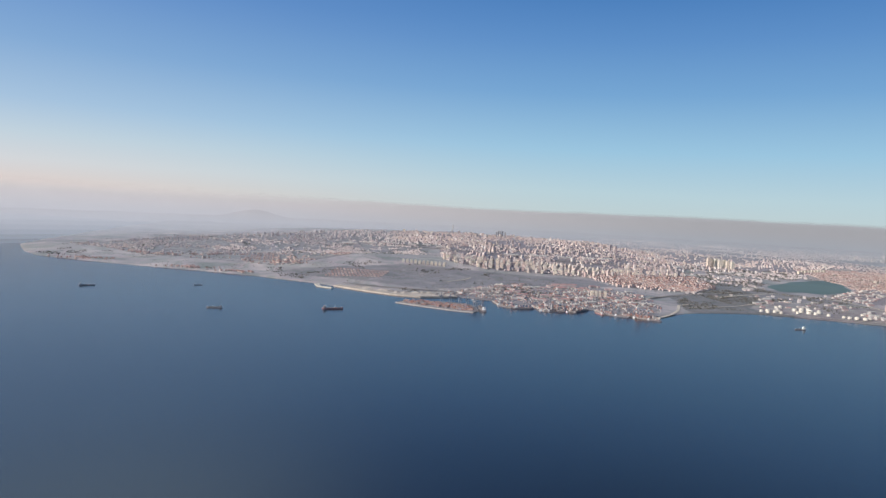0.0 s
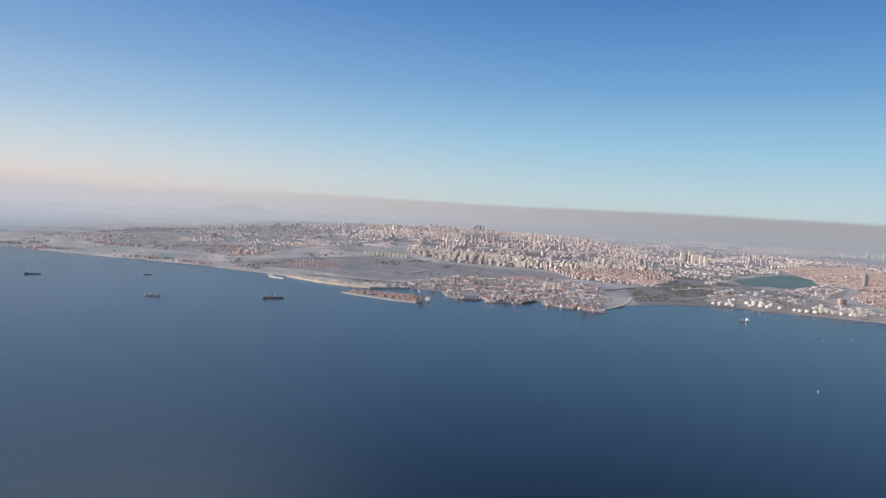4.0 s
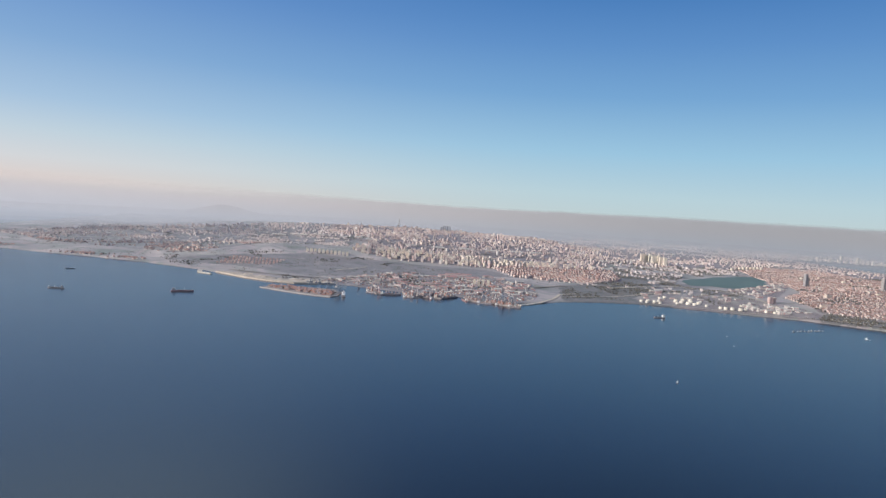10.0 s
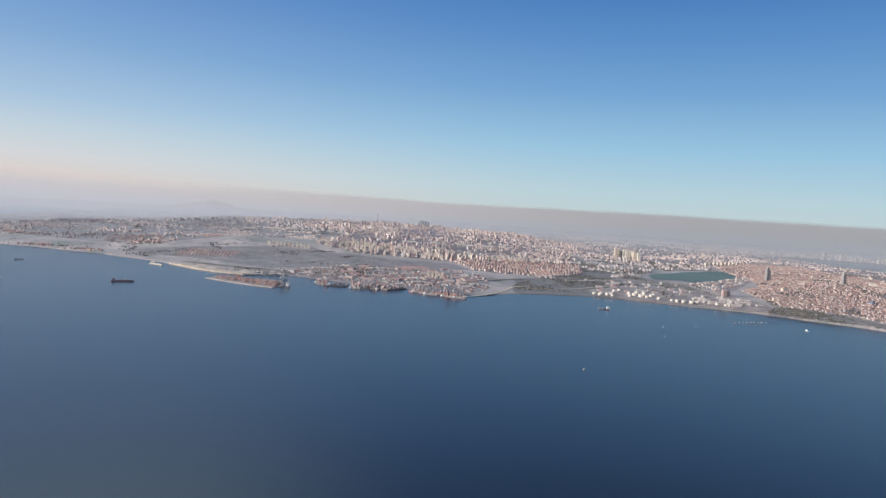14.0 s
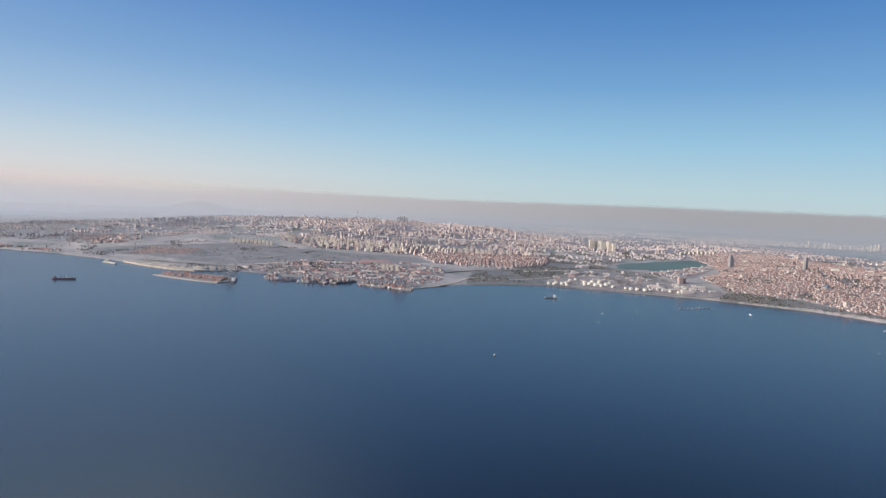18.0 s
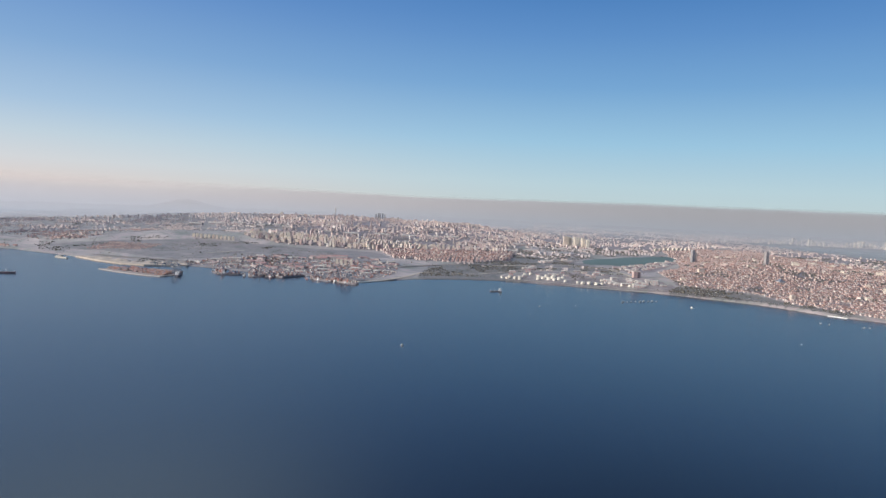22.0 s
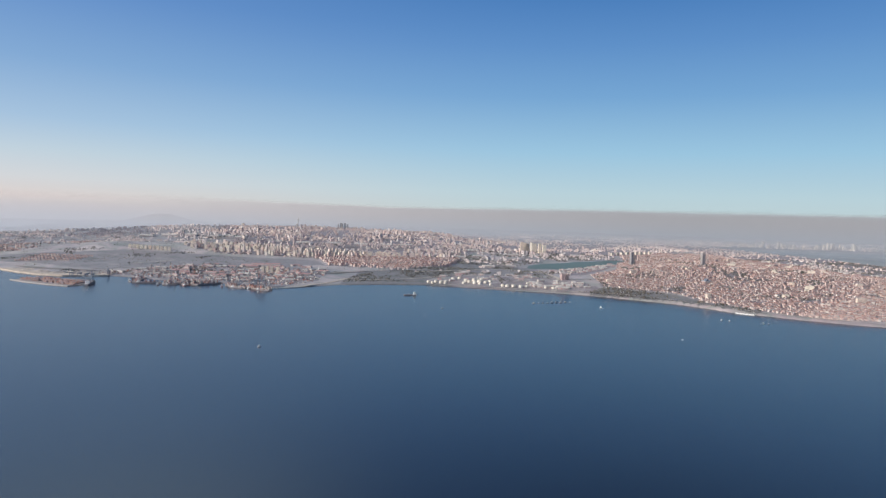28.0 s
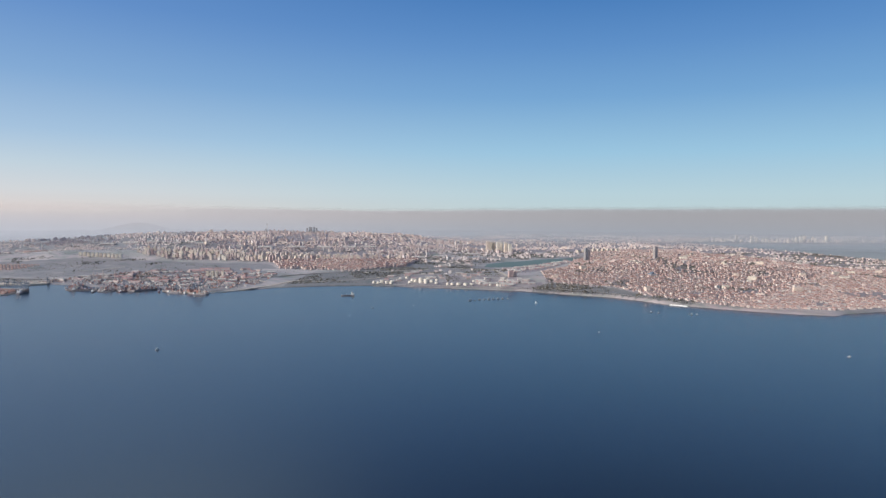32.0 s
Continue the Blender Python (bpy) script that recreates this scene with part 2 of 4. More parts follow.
def make_water(name, deep, rough, wave, ior=1.33, film=0.0):
    mat = bpy.data.materials.new(name)
    mat.use_nodes = True
    n, l = mat.node_tree.nodes, mat.node_tree.links
    bsdf = n["Principled BSDF"]
    bsdf.inputs["Roughness"].default_value = rough
    bsdf.inputs["IOR"].default_value = ior
    # smooth water between the ripples
    bsdf.inputs["Coat Weight"].default_value, bsdf.inputs["Coat Roughness"].default_value, bsdf.inputs["Coat IOR"].default_value = film, 0.13, 1.33
    geo = n.new("ShaderNodeNewGeometry")
    tex, swell = n.new("ShaderNodeTexNoise"), n.new("ShaderNodeTexNoise")
    tex.inputs["Scale"].default_value, tex.inputs["Detail"].default_value = wave, 3
    swell.inputs["Scale"].default_value, swell.inputs["Detail"].default_value = 0.004, 3
    for t in (tex, swell):
        l.new(geo.outputs["Position"], t.inputs["Vector"])
    ramp = n.new("ShaderNodeValToRGB")
    ramp.color_ramp.elements[0].position, ramp.color_ramp.elements[1].position = 0.3, 0.7
    ramp.color_ramp.elements[0].color = (*[c * 0.88 for c in deep], 1)
    ramp.color_ramp.elements[1].color = (*[c * 1.12 for c in deep], 1)
    l.new(swell.outputs["Fac"], ramp.inputs[0])
    l.new(ramp.outputs[0], bsdf.inputs["Base Color"])
    b = n.new("ShaderNodeBump")
    b.inputs["Strength"].default_value, b.inputs["Distance"].default_value = 0.12, 0.2
    l.new(tex.outputs["Fac"], b.inputs["Height"])
    l.new(b.outputs[0], bsdf.inputs["Normal"])
    return mat


M_SEA = make_water("sea_water", (0.012, 0.020, 0.031), 0.27, 1.1, 1.72, 0.19)
M_LAKE = make_water("lake_water", (0.165, 0.235, 0.225), 0.6, 1.0)
# lagoon base lifted to grey: the haze over it put into its colour
M_LAGOON = make_water("hazed_lagoon_water", (0.38, 0.41, 0.42), 0.6, 1.0)


def make_land():
    """Scrub and fields; bare ground and streets where the land is built up; sand by the sea; woods."""
    mat = bpy.data.materials.new("land")
    mat.use_nodes = True
    n, l = mat.node_tree.nodes, mat.node_tree.links
    bsdf = n["Principled BSDF"]
    bsdf.inputs["Roughness"].default_value = 0.6
    bsdf.inputs["Specular IOR Level"].default_value = 0.5
    geo = n.new("ShaderNodeNewGeometry")

    def noise_of(scale, detail):
        t = n.new("ShaderNodeTexNoise")
        t.inputs["Scale"].default_value, t.inputs["Detail"].default_value = scale, detail
        l.new(geo.outputs["Position"], t.inputs["Vector"])
        return t.outputs["Fac"]

    def ramp_of(fac, *stops):
        r = n.new("ShaderNodeValToRGB")
        while len(r.color_ramp.elements) < len(stops):
            r.color_ramp.elements.new(0.5)
        for e, (p, c) in zip(r.color_ramp.elements, stops):
            # all land colours shifted bluer, towards the haze
            e.position, e.color = p, (c[0] * 0.94, c[1] * 0.97, c[2] * 1.05, 1)
        l.new(fac, r.inputs[0])
        return r.outputs[0]

    def mixed(fac, a, b):
        m = n.new("ShaderNodeMix")
        m.data_type = "RGBA"
        l.new(fac, m.inputs[0])
        l.new(a, m.inputs[6])
        l.new(b, m.inputs[7])
        return m.outputs[2]

    def zone(name):
        a = n.new("ShaderNodeAttribute")
        a.attribute_name = name
        s = n.new("ShaderNodeMath")
        s.operation, s.inputs[1].default_value = "SUBTRACT", 0.5
        l.new(noise_of(0.09, 4), s.inputs[0])
        t = n.new("ShaderNodeMath")
        t.operation = "MULTIPLY_ADD"
        l.new(s.outputs[0], t.inputs[0])
        t.inputs[1].default_value = 1.1
        l.new(a.outputs["Fac"], t.inputs[2])
        m = n.new("ShaderNodeMapRange")
        m.inputs["From Min"].default_value, m.inputs["From Max"].default_value = 0.35, 0.65
        l.new(t.outputs[0], m.inputs["Value"])
        return m.outputs[0]

    scrub = ramp_of(noise_of(0.014, 10), (0.36, (0.228, 0.240, 0.198)), (0.44, (0.360, 0.318, 0.300)), (0.50, (0.504, 0.402, 0.378)), (0.54, (0.324, 0.318, 0.276)), (0.59, (0.504, 0.420, 0.384)), (0.68, (0.648, 0.546, 0.480)))
    plots = n.new("ShaderNodeTexVoronoi")
    plots.inputs["Scale"].default_value = 0.035
    l.new(geo.outputs["Position"], plots.inputs["Vector"])
    field = ramp_of(plots.outputs["Color"], (0.1, (0.240, 0.264, 0.210)), (0.35, (0.480, 0.390, 0.354)), (0.6, (0.324, 0.324, 0.270)), (0.8, (0.600, 0.516, 0.456)))
    where = n.new("ShaderNodeMapRange")
    where.inputs["From Min"].default_value, where.inputs["From Max"].default_value = 0.48, 0.60
    where.inputs["To Max"].default_value = 0.7
    l.new(noise_of(0.006, 3), where.inputs["Value"])
    scrub = mixed(where.outputs[0], scrub, field)
    town = ramp_of(noise_of(0.35, 4), (0.35, (0.17, 0.146, 0.140)), (0.55, (0.32, 0.255, 0.245)), (0.7, (0.175, 0.175, 0.158)))
    sand = ramp_of(noise_of(0.3, 4), (0.35, (0.34, 0.295, 0.255)), (0.65, (0.48, 0.42, 0.36)))
    wood = ramp_of(noise_of(0.12, 7), (0.38, (0.130, 0.138, 0.122)), (0.50, (0.235, 0.205, 0.185)), (0.58, (0.165, 0.165, 0.145)), (0.68, (0.300, 0.255, 0.232)))
    heath = ramp_of(noise_of(0.05, 8), (0.38, (0.195, 0.190, 0.172)), (0.50, (0.300, 0.252, 0.242)), (0.56, (0.225, 0.215, 0.192)), (0.66, (0.370, 0.305, 0.288)))
    c = mixed(zone("heath"), scrub, heath)
    c = mixed(zone("town"), c, town)
    c = mixed(zone("wood"), c, wood)
    c = mixed(zone("sand"), c, sand)
    l.new(c, bsdf.inputs["Base Color"])
    # bluish sheen at grazing angles stands in for haze over the land
    bsdf.inputs["Sheen Weight"].default_value = 0.10
    bsdf.inputs["Sheen Tint"].default_value = (0.86, 0.90, 1.0, 1)
    bsdf.inputs["Sheen Roughness"].default_value = 0.5
    return mat


M_LAND = make_land()


def make_haze_sheet(name, share):
    """A plain milky sheet that glows in place of haze and thins out towards its ragged top; share is how much of what
    lies behind it hides.
    """
    mat = bpy.data.materials.new(name)
    mat.use_nodes = True
    n, l = mat.node_tree.nodes, mat.node_tree.links
    n.clear()
    geo, pos, rise = n.new("ShaderNodeNewGeometry"), n.new("ShaderNodeSeparateXYZ"), n.new("ShaderNodeAttribute")
    rise.attribute_name = "rise"
    side = n.new("ShaderNodeAttribute")
    side.attribute_name = "side"
    l.new(geo.outputs["Position"], pos.inputs[0])

    def ranged(out, lo, hi):
        m = n.new("ShaderNodeMapRange")
        m.interpolation_type = "SMOOTHSTEP"
        m.inputs["From Min"].default_value, m.inputs["From Max"].default_value = lo, hi
        l.new(out, m.inputs["Value"])
        return m.outputs[0]

    def two(fac, a, b):
        m = n.new("ShaderNodeMix")
        m.data_type = "RGBA"
        l.new(fac, m.inputs[0])
        for k, c in ((6, a), (7, b)):
            if isinstance(c, tuple):
                m.inputs[k].default_value = srgb(*c)
            else:
                l.new(c, m.inputs[k])
        return m.outputs[2]

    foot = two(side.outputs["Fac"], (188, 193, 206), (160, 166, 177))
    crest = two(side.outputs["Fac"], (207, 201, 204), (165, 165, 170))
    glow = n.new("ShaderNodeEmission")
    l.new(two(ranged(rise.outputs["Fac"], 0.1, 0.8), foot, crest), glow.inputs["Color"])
    wisp = n.new("ShaderNodeTexNoise")
    wisp.inputs["Scale"].default_value, wisp.inputs["Detail"].default_value = 0.006, 4
    l.new(geo.outputs["Position"], wisp.inputs["Vector"])
    ragged = n.new("ShaderNodeMath")
    ragged.operation, ragged.inputs[1].default_value = "MULTIPLY_ADD", 0.10
    l.new(wisp.outputs["Fac"], ragged.inputs[0])
    l.new(rise.outputs["Fac"], ragged.inputs[2])
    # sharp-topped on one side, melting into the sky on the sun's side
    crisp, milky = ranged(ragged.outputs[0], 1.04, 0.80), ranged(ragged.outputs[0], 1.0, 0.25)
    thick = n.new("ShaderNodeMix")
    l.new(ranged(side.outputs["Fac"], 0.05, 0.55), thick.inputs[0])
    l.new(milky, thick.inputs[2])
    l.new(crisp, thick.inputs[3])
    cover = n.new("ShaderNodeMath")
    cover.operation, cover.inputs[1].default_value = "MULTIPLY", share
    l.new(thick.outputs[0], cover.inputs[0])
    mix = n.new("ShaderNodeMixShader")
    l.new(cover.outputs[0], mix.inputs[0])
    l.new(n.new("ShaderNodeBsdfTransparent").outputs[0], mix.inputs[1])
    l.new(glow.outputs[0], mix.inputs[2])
    l.new(mix.outputs[0], n.new("ShaderNodeOutputMaterial").inputs[0])
    return mat


# ---- meshes ----
class Form:
    """Collects corners and faces; each box, prism or roof is an island of its own."""

    def __init__(self):
        self.v, self.f, self.m = [], [], []

    def poly(self, pts, faces, slot=0):
        k = len(self.v)
        self.v.extend(pts)
        for face in faces:
            self.f.append([k + i for i in face])
            self.m.append(slot)

    def box(self, cx, cy, z0, w, d, h, turn=0.0, slot=0, taper=1.0):
        c, s = math.cos(turn), math.sin(turn)
        pts = []
        for z, k in ((z0, 1.0), (z0 + h, taper)):
            for a, b in ((-1, -1), (1, -1), (1, 1), (-1, 1)):
                u, v = a * w / 2 * k, b * d / 2 * k
                pts.append((cx + u * c - v * s, cy + u * s + v * c, z))
        self.poly(pts, ((3, 2, 1, 0), (4, 5, 6, 7), (0, 1, 5, 4), (1, 2, 6, 5), (2, 3, 7, 6), (3, 0, 4, 7)), slot)

    def prism(self, ring, z0, z1, slot=0):
        k = len(ring)
        pts = [(x, y, z0) for x, y in ring] + [(x, y, z1) for x, y in ring]
        faces = [tuple(range(k - 1, -1, -1)), tuple(range(k, 2 * k))] + [(i, (i + 1) % k, k + (i + 1) % k, k + i) for i in range(k)]
        self.poly(pts, faces, slot)

    def tube(self, cx, cy, z0, z1, r0, r1=None, sides=12, slot=0):
        r1 = r0 if r1 is None else r1
        ang = [2 * math.pi * i / sides for i in range(sides)]
        pts = [(cx + r0 * math.cos(a), cy + r0 * math.sin(a), z0) for a in ang] + [(cx + r1 * math.cos(a), cy + r1 * math.sin(a), z1) for a in ang]
        faces = [tuple(range(sides - 1, -1, -1)), tuple(range(sides, 2 * sides))] + [(i, (i + 1) % sides, sides + (i + 1) % sides, sides + i) for i in range(sides)]
        self.poly(pts, faces, slot)

    def roof(self, cx, cy, z0, w, d, h, turn=0.0, slot=0, hip=0.5):
        """A hipped roof with its ridge along the longer side; hip 0 makes gables."""
        c, s = math.cos(turn), math.sin(turn)
        if w < d:
            w, d, c, s = d, w, -s, c
        r = max(0.0, w / 2 - hip * d)
        pts = []
        for u, v, z in ((-w / 2, -d / 2, 0), (w / 2, -d / 2, 0), (w / 2, d / 2, 0), (-w / 2, d / 2, 0), (-r, 0, h), (r, 0, h)):
            pts.append((cx + u * c - v * s, cy + u * s + v * c, z0 + z))
        self.poly(pts, ((0, 1, 5, 4), (2, 3, 4, 5), (1, 2, 5), (3, 0, 4), (3, 2, 1, 0)), slot)

    def beam(self, a, b, t, slot=0):
        """A square bar from a to b."""
        a, b = Vector(a), Vector(b)
        way = (b - a).normalized()
        side = way.cross(Vector((0, 0, 1)))
        side = (side if side.length > 1e-3 else Vector((1, 0, 0))).normalized() * t / 2
        up = side.cross(way).normalized() * t / 2
        pts = [tuple(p + sx * side + sz * up) for p in (a, b) for sx, sz in ((-1, -1), (1, -1), (1, 1), (-1, 1))]
        self.poly(pts, ((3, 2, 1, 0), (4, 5, 6, 7), (0, 1, 5, 4), (1, 2, 6, 5), (2, 3, 7, 6), (3, 0, 4, 7)), slot)

    def mesh(self, name, *mats):
        me = bpy.data.meshes.new(name)
        me.from_pydata(self.v, [], self.f)
        for m in mats:
            me.materials.append(m)
        if len(mats) > 1:
            me.polygons.foreach_set("material_index", self.m)
        me.update()
        return me


def part(name, form, mat, parent=None, label=""):
    ob = new(name, form.mesh(name, mat))
    ob.parent = parent
    return tagged(ob, label)


def thing(name, x=0, y=0, z=0, turn=0.0, label="", category="", group="", kind=""):
    ob = new(name)
    ob.matrix_basis = pose(x, y, z, 0, 0, math.degrees(turn))
    ob.empty_display_size = 0.5
    return tagged(ob, label, category, group, kind)


def whole(name, form, mats, label, category, group="", kind=""):
    return tagged(new(name, form.mesh(name, *mats)), label, category, group, kind)


# ---- land and sea ----
SHORE = np.array([(-3000, 2600), (-1000, 2300), (-820, 1500), (-720, 1120), (-642, 1008), (-594, 960), (-500, 923), (-410, 899), (-324, 880),
                  (-242, 857), (-199, 834), (-154, 815), (-119, 790), (-83, 767), (-48, 752), (-10, 752), (25, 757), (60, 745), (100, 724), (140, 722),
                  (175, 712), (200, 694), (225, 690), (247, 702), (285, 735), (330, 752), (385, 762), (420, 752), (480, 733), (548, 714), (591, 685),
                  (638, 652), (660, 621), (670, 603), (716, 566), (753, 543), (787, 531), (803, 545), (846, 559), (1000, 600), (1400, 700), (3000, 900)], float)


def smooth(v):
    v = np.clip(v, 0, 1)
    return v * v * (3 - 2 * v)


def bump(x, y, cx, cy, sx, sy):
    return np.exp(-((x - cx) / sx) ** 2 - ((y - cy) / sy) ** 2)


def lake_field(x, y):
    """Below 1 inside the lake, a long oval that runs north-east."""
    u = (x - 662) * 0.62 + (y - 1160) * 0.785
    v = -(x - 662) * 0.785 + (y - 1160) * 0.62
    return np.sqrt((u / 190) ** 2 + (v / 62) ** 2)


def height(x, y):
    """The land's height over the sea."""
    d = y - np.interp(x, SHORE[:, 0], SHORE[:, 1])
    land = smooth((d + 3) / 10)
    h = 0.9 + 5.0 * smooth(d / 110) + 19 * bump(x, y, -20, 1050, 230, 120)
    h = h + 32 * smooth((y - 1000) / 720) * smooth((x + 760) / 620) * (1 - smooth((x - 330) / 330)) * (1 - smooth((y - 1830) / 420))
    h = h + 5 * bump(x, y, -480, 1350, 260, 190) + 13 * bump(x, y, 770, 930, 170, 200) + 9 * bump(x, y, 930, 900, 150, 240)
    h = h + 42 * bump(x, y, -940, 3270, 110, 150) + 10 * bump(x, y, -800, 3270, 190, 150)
    h = h + 2.2 * np.sin(x * 0.013 + 1) * np.sin(y * 0.011) * smooth(d / 150)
    h = h + (2.4 - h) * (1 - smooth((lake_field(x, y) - 1.0) / 0.7))
    lagoon = smooth((x - 1345) / 40) * smooth((y - 1240 + 0.15 * (x - 1345)) / 60) * (1 - smooth((y - 2230) / 60))
    h = h * (1 - lagoon) - 4 * lagoon
    return -3 + land * (h + 3)


def level(x, y):
    return float(height(np.array(x, float), np.array(y, float)))


def inside(ring, x, y):
    """Whether points lie in a ring of corners."""
    hit = np.zeros(np.shape(x), bool)
    for (ax, ay), (bx, by) in zip(ring, ring[1:] + ring[:1]):
        cross = (ay > y) != (by > y)
        hit ^= cross & (x < (bx - ax) * (y - ay) / ((by - ay) or 1e-9) + ax)
    return hit


OLD_TOWN = [(588, 752), (608, 736), (632, 716), (655, 694), (666, 650), (700, 603), (742, 562), (800, 556), (850, 568), (1150, 650), (1220, 820), (1060, 980), (1095, 1290), (1090, 1430), (1110, 1660), (1010, 1680),
            (850, 1590), (800, 1420), (770, 1250), (690, 1050), (648, 905), (600, 860)]
HIGH_CITY = [(5, 1030), (70, 985), (235, 985), (300, 1050), (420, 1130), (470, 1250), (500, 1420), (560, 1700), (300, 1850), (-130, 1800), (-110, 1480), (0, 1400), (0, 1180)]
RED_ROOFS = [(225, 985), (250, 912), (345, 895), (418, 985), (445, 1130), (330, 1080)]
SLOPES = [(-640, 1130), (-430, 1010), (-230, 930), (-170, 990), (-100, 1150), (-20, 1190), (-20, 1380), (-110, 1700), (-330, 1560), (-560, 1330)]
PORT = [(-10, 765), (60, 745), (100, 724), (180, 708), (235, 692), (262, 760), (262, 850), (200, 905), (100, 880), (40, 820)]
FAR_TOWN = [(470, 1260), (640, 1330), (800, 1440), (1000, 1690), (1200, 1850), (1200, 2600), (300, 2900), (540, 1800)]
SOUTH_OF_LAKE = [(560, 850), (600, 870), (660, 960), (690, 1060), (640, 1050), (590, 960), (565, 900)]
SHORE_WORKS = [(380, 765), (480, 737), (575, 712), (585, 742), (560, 815), (440, 840), (385, 800)]
WOODS = [(285, 742), (420, 758), (385, 800), (440, 900), (500, 1090), (440, 1080), (400, 960), (300, 840)]
HEATH = [(-230, 890), (-150, 930), (-60, 968), (10, 972), (60, 965), (225, 960), (250, 905), (200, 890), (100, 868), (40, 820), (-10, 800), (-60, 815), (-110, 845), (-150, 860)]
DRY_FIELDS = [(300, 850), (400, 960), (500, 1090), (560, 1050), (545, 850), (440, 850), (385, 810)]
EAST_FLAT = [(1060, 980), (1220, 820), (1330, 1000), (1345, 1290), (1345, 2200), (1000, 2200), (1110, 1660), (1095, 1290)]
FAR_BANK = [(1180, 2270), (3200, 2270), (3200, 2600), (1180, 2600)]
PARK = [(560, 709), (592, 689), (637, 661), (662, 630), (690, 592), (700, 602), (664, 650), (654, 691), (631, 713), (606, 732), (584, 742)]
VALLEY = [(310, 860), (400, 850), (540, 850), (570, 900), (600, 1000), (560, 1060), (760, 1330), (800, 1440), (640, 1480), (500, 1420), (470, 1250), (440, 1130), (420, 985), (345, 895)]

xs = np.concatenate([np.linspace(-4900, -1000, 40, endpoint=False), np.linspace(-1000, 1350, 470, endpoint=False), np.linspace(1350, 4900, 60)])
ys = np.concatenate([np.linspace(500, 1300, 200, endpoint=False), np.linspace(1300, 2400, 120, endpoint=False), np.linspace(2400, 4900, 40)])
gx, gy = np.meshgrid(xs, ys)
gz = height(gx, gy)
for k, (sc, am) in enumerate(((0.06, 0.5), (0.2, 0.2))):
    gz = gz + am * np.sin(gx * sc + 2.1 * np.sin(gy * sc * 0.7 + k)) * np.sin(gy * sc * 1.3 + k) * (gz > 1.5) * smooth((lake_field(gx, gy) - 1) / 0.3)
idx = np.arange(gx.size).reshape(gx.shape)
quads = np.stack([idx[:-1, :-1], idx[:-1, 1:], idx[1:, 1:], idx[1:, :-1]], -1).reshape(-1, 4)
zq = gz.ravel()[quads].max(1)
quads = quads[zq > -2.9]
me = bpy.data.meshes.new("ground")
me.from_pydata(np.stack([gx, gy, gz], -1).reshape(-1, 3).tolist(), [], quads.tolist())
shore_d = gy - np.interp(gx, SHORE[:, 0], SHORE[:, 1])
zones = {
    "town": sum(inside(r, gx, gy) * w for r, w in ((OLD_TOWN, 1.0), (HIGH_CITY, 0.75), (RED_ROOFS, 0.9), (PORT, 0.38), (SOUTH_OF_LAKE, 0.9), (SHORE_WORKS, 0.55), (SLOPES, 0.22), (FAR_TOWN, 0.6), (FAR_BANK, 0.9), (EAST_FLAT, 0.62))),
    "heath": sum(inside(r, gx, gy) * w for r, w in ((HEATH, 0.85), (PORT, 0.7), (DRY_FIELDS, 0.85), (SLOPES, 0.52))),
    "wood": sum(inside(r, gx, gy) * w for r, w in ((WOODS, 0.85), (PARK, 0.8), (SLOPES, 0.42), (DRY_FIELDS, 0.36))),
    "sand": np.exp(-np.clip(shore_d - 1, 0, 99) / 3.0) * 0.55,
}
for key, val in zones.items():
    at = me.attributes.new(key, "FLOAT", "POINT")
    at.data.foreach_set("value", np.clip(val, 0, 1).astype(np.float32).ravel())
me.materials.append(M_LAND)
me.polygons.foreach_set("use_smooth", [True] * len(me.polygons))
me.update()
tagged(new("ground", me), "hilly coastal land of brown scrub, fields and streets", "ground", kind="structure")

sea = Form()
sea.poly([(-4950, -4950, 0), (4950, -4950, 0), (4950, 4950, 0), (-4950, 4950, 0)], ((0, 1, 2, 3),))
whole("water", sea, [M_SEA], "calm deep blue sea with a faint ripple", "sea", kind="structure")



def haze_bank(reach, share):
    """A glowing sheet added for the haze along the horizon, a plain backdrop that curves round the whole view; far
    houses stand behind the nearer sheets.
    """
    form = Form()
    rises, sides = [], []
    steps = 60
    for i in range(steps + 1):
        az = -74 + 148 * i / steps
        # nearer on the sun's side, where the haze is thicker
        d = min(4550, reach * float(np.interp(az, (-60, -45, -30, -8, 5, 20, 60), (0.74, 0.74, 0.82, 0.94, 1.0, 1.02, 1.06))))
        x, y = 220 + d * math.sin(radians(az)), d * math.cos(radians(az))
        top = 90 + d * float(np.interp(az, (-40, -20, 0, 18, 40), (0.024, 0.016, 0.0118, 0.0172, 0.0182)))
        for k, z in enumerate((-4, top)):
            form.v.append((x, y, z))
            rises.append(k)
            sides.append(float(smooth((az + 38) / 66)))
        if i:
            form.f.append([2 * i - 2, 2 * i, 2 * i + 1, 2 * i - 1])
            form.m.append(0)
    ob = whole("backdrop", form, [make_haze_sheet("glowing_haze_sheet", share)], "glowing sheet of milky haze over the far distance", "haze", kind="structure")
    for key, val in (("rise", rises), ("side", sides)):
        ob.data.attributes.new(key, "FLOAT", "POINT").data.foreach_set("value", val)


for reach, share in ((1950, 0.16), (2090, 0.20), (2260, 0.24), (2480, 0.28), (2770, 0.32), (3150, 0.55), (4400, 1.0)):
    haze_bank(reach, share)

lagoon = Form()
lagoon.poly([(1320, 1000, 0.05), (3200, 1000, 0.05), (3200, 2310, 0.05), (1320, 2310, 0.05)], ((0, 1, 2, 3),))
whole("lagoon", lagoon, [M_LAGOON], "pale lagoon behind the old town, greyed for haze", "lagoon", kind="structure")

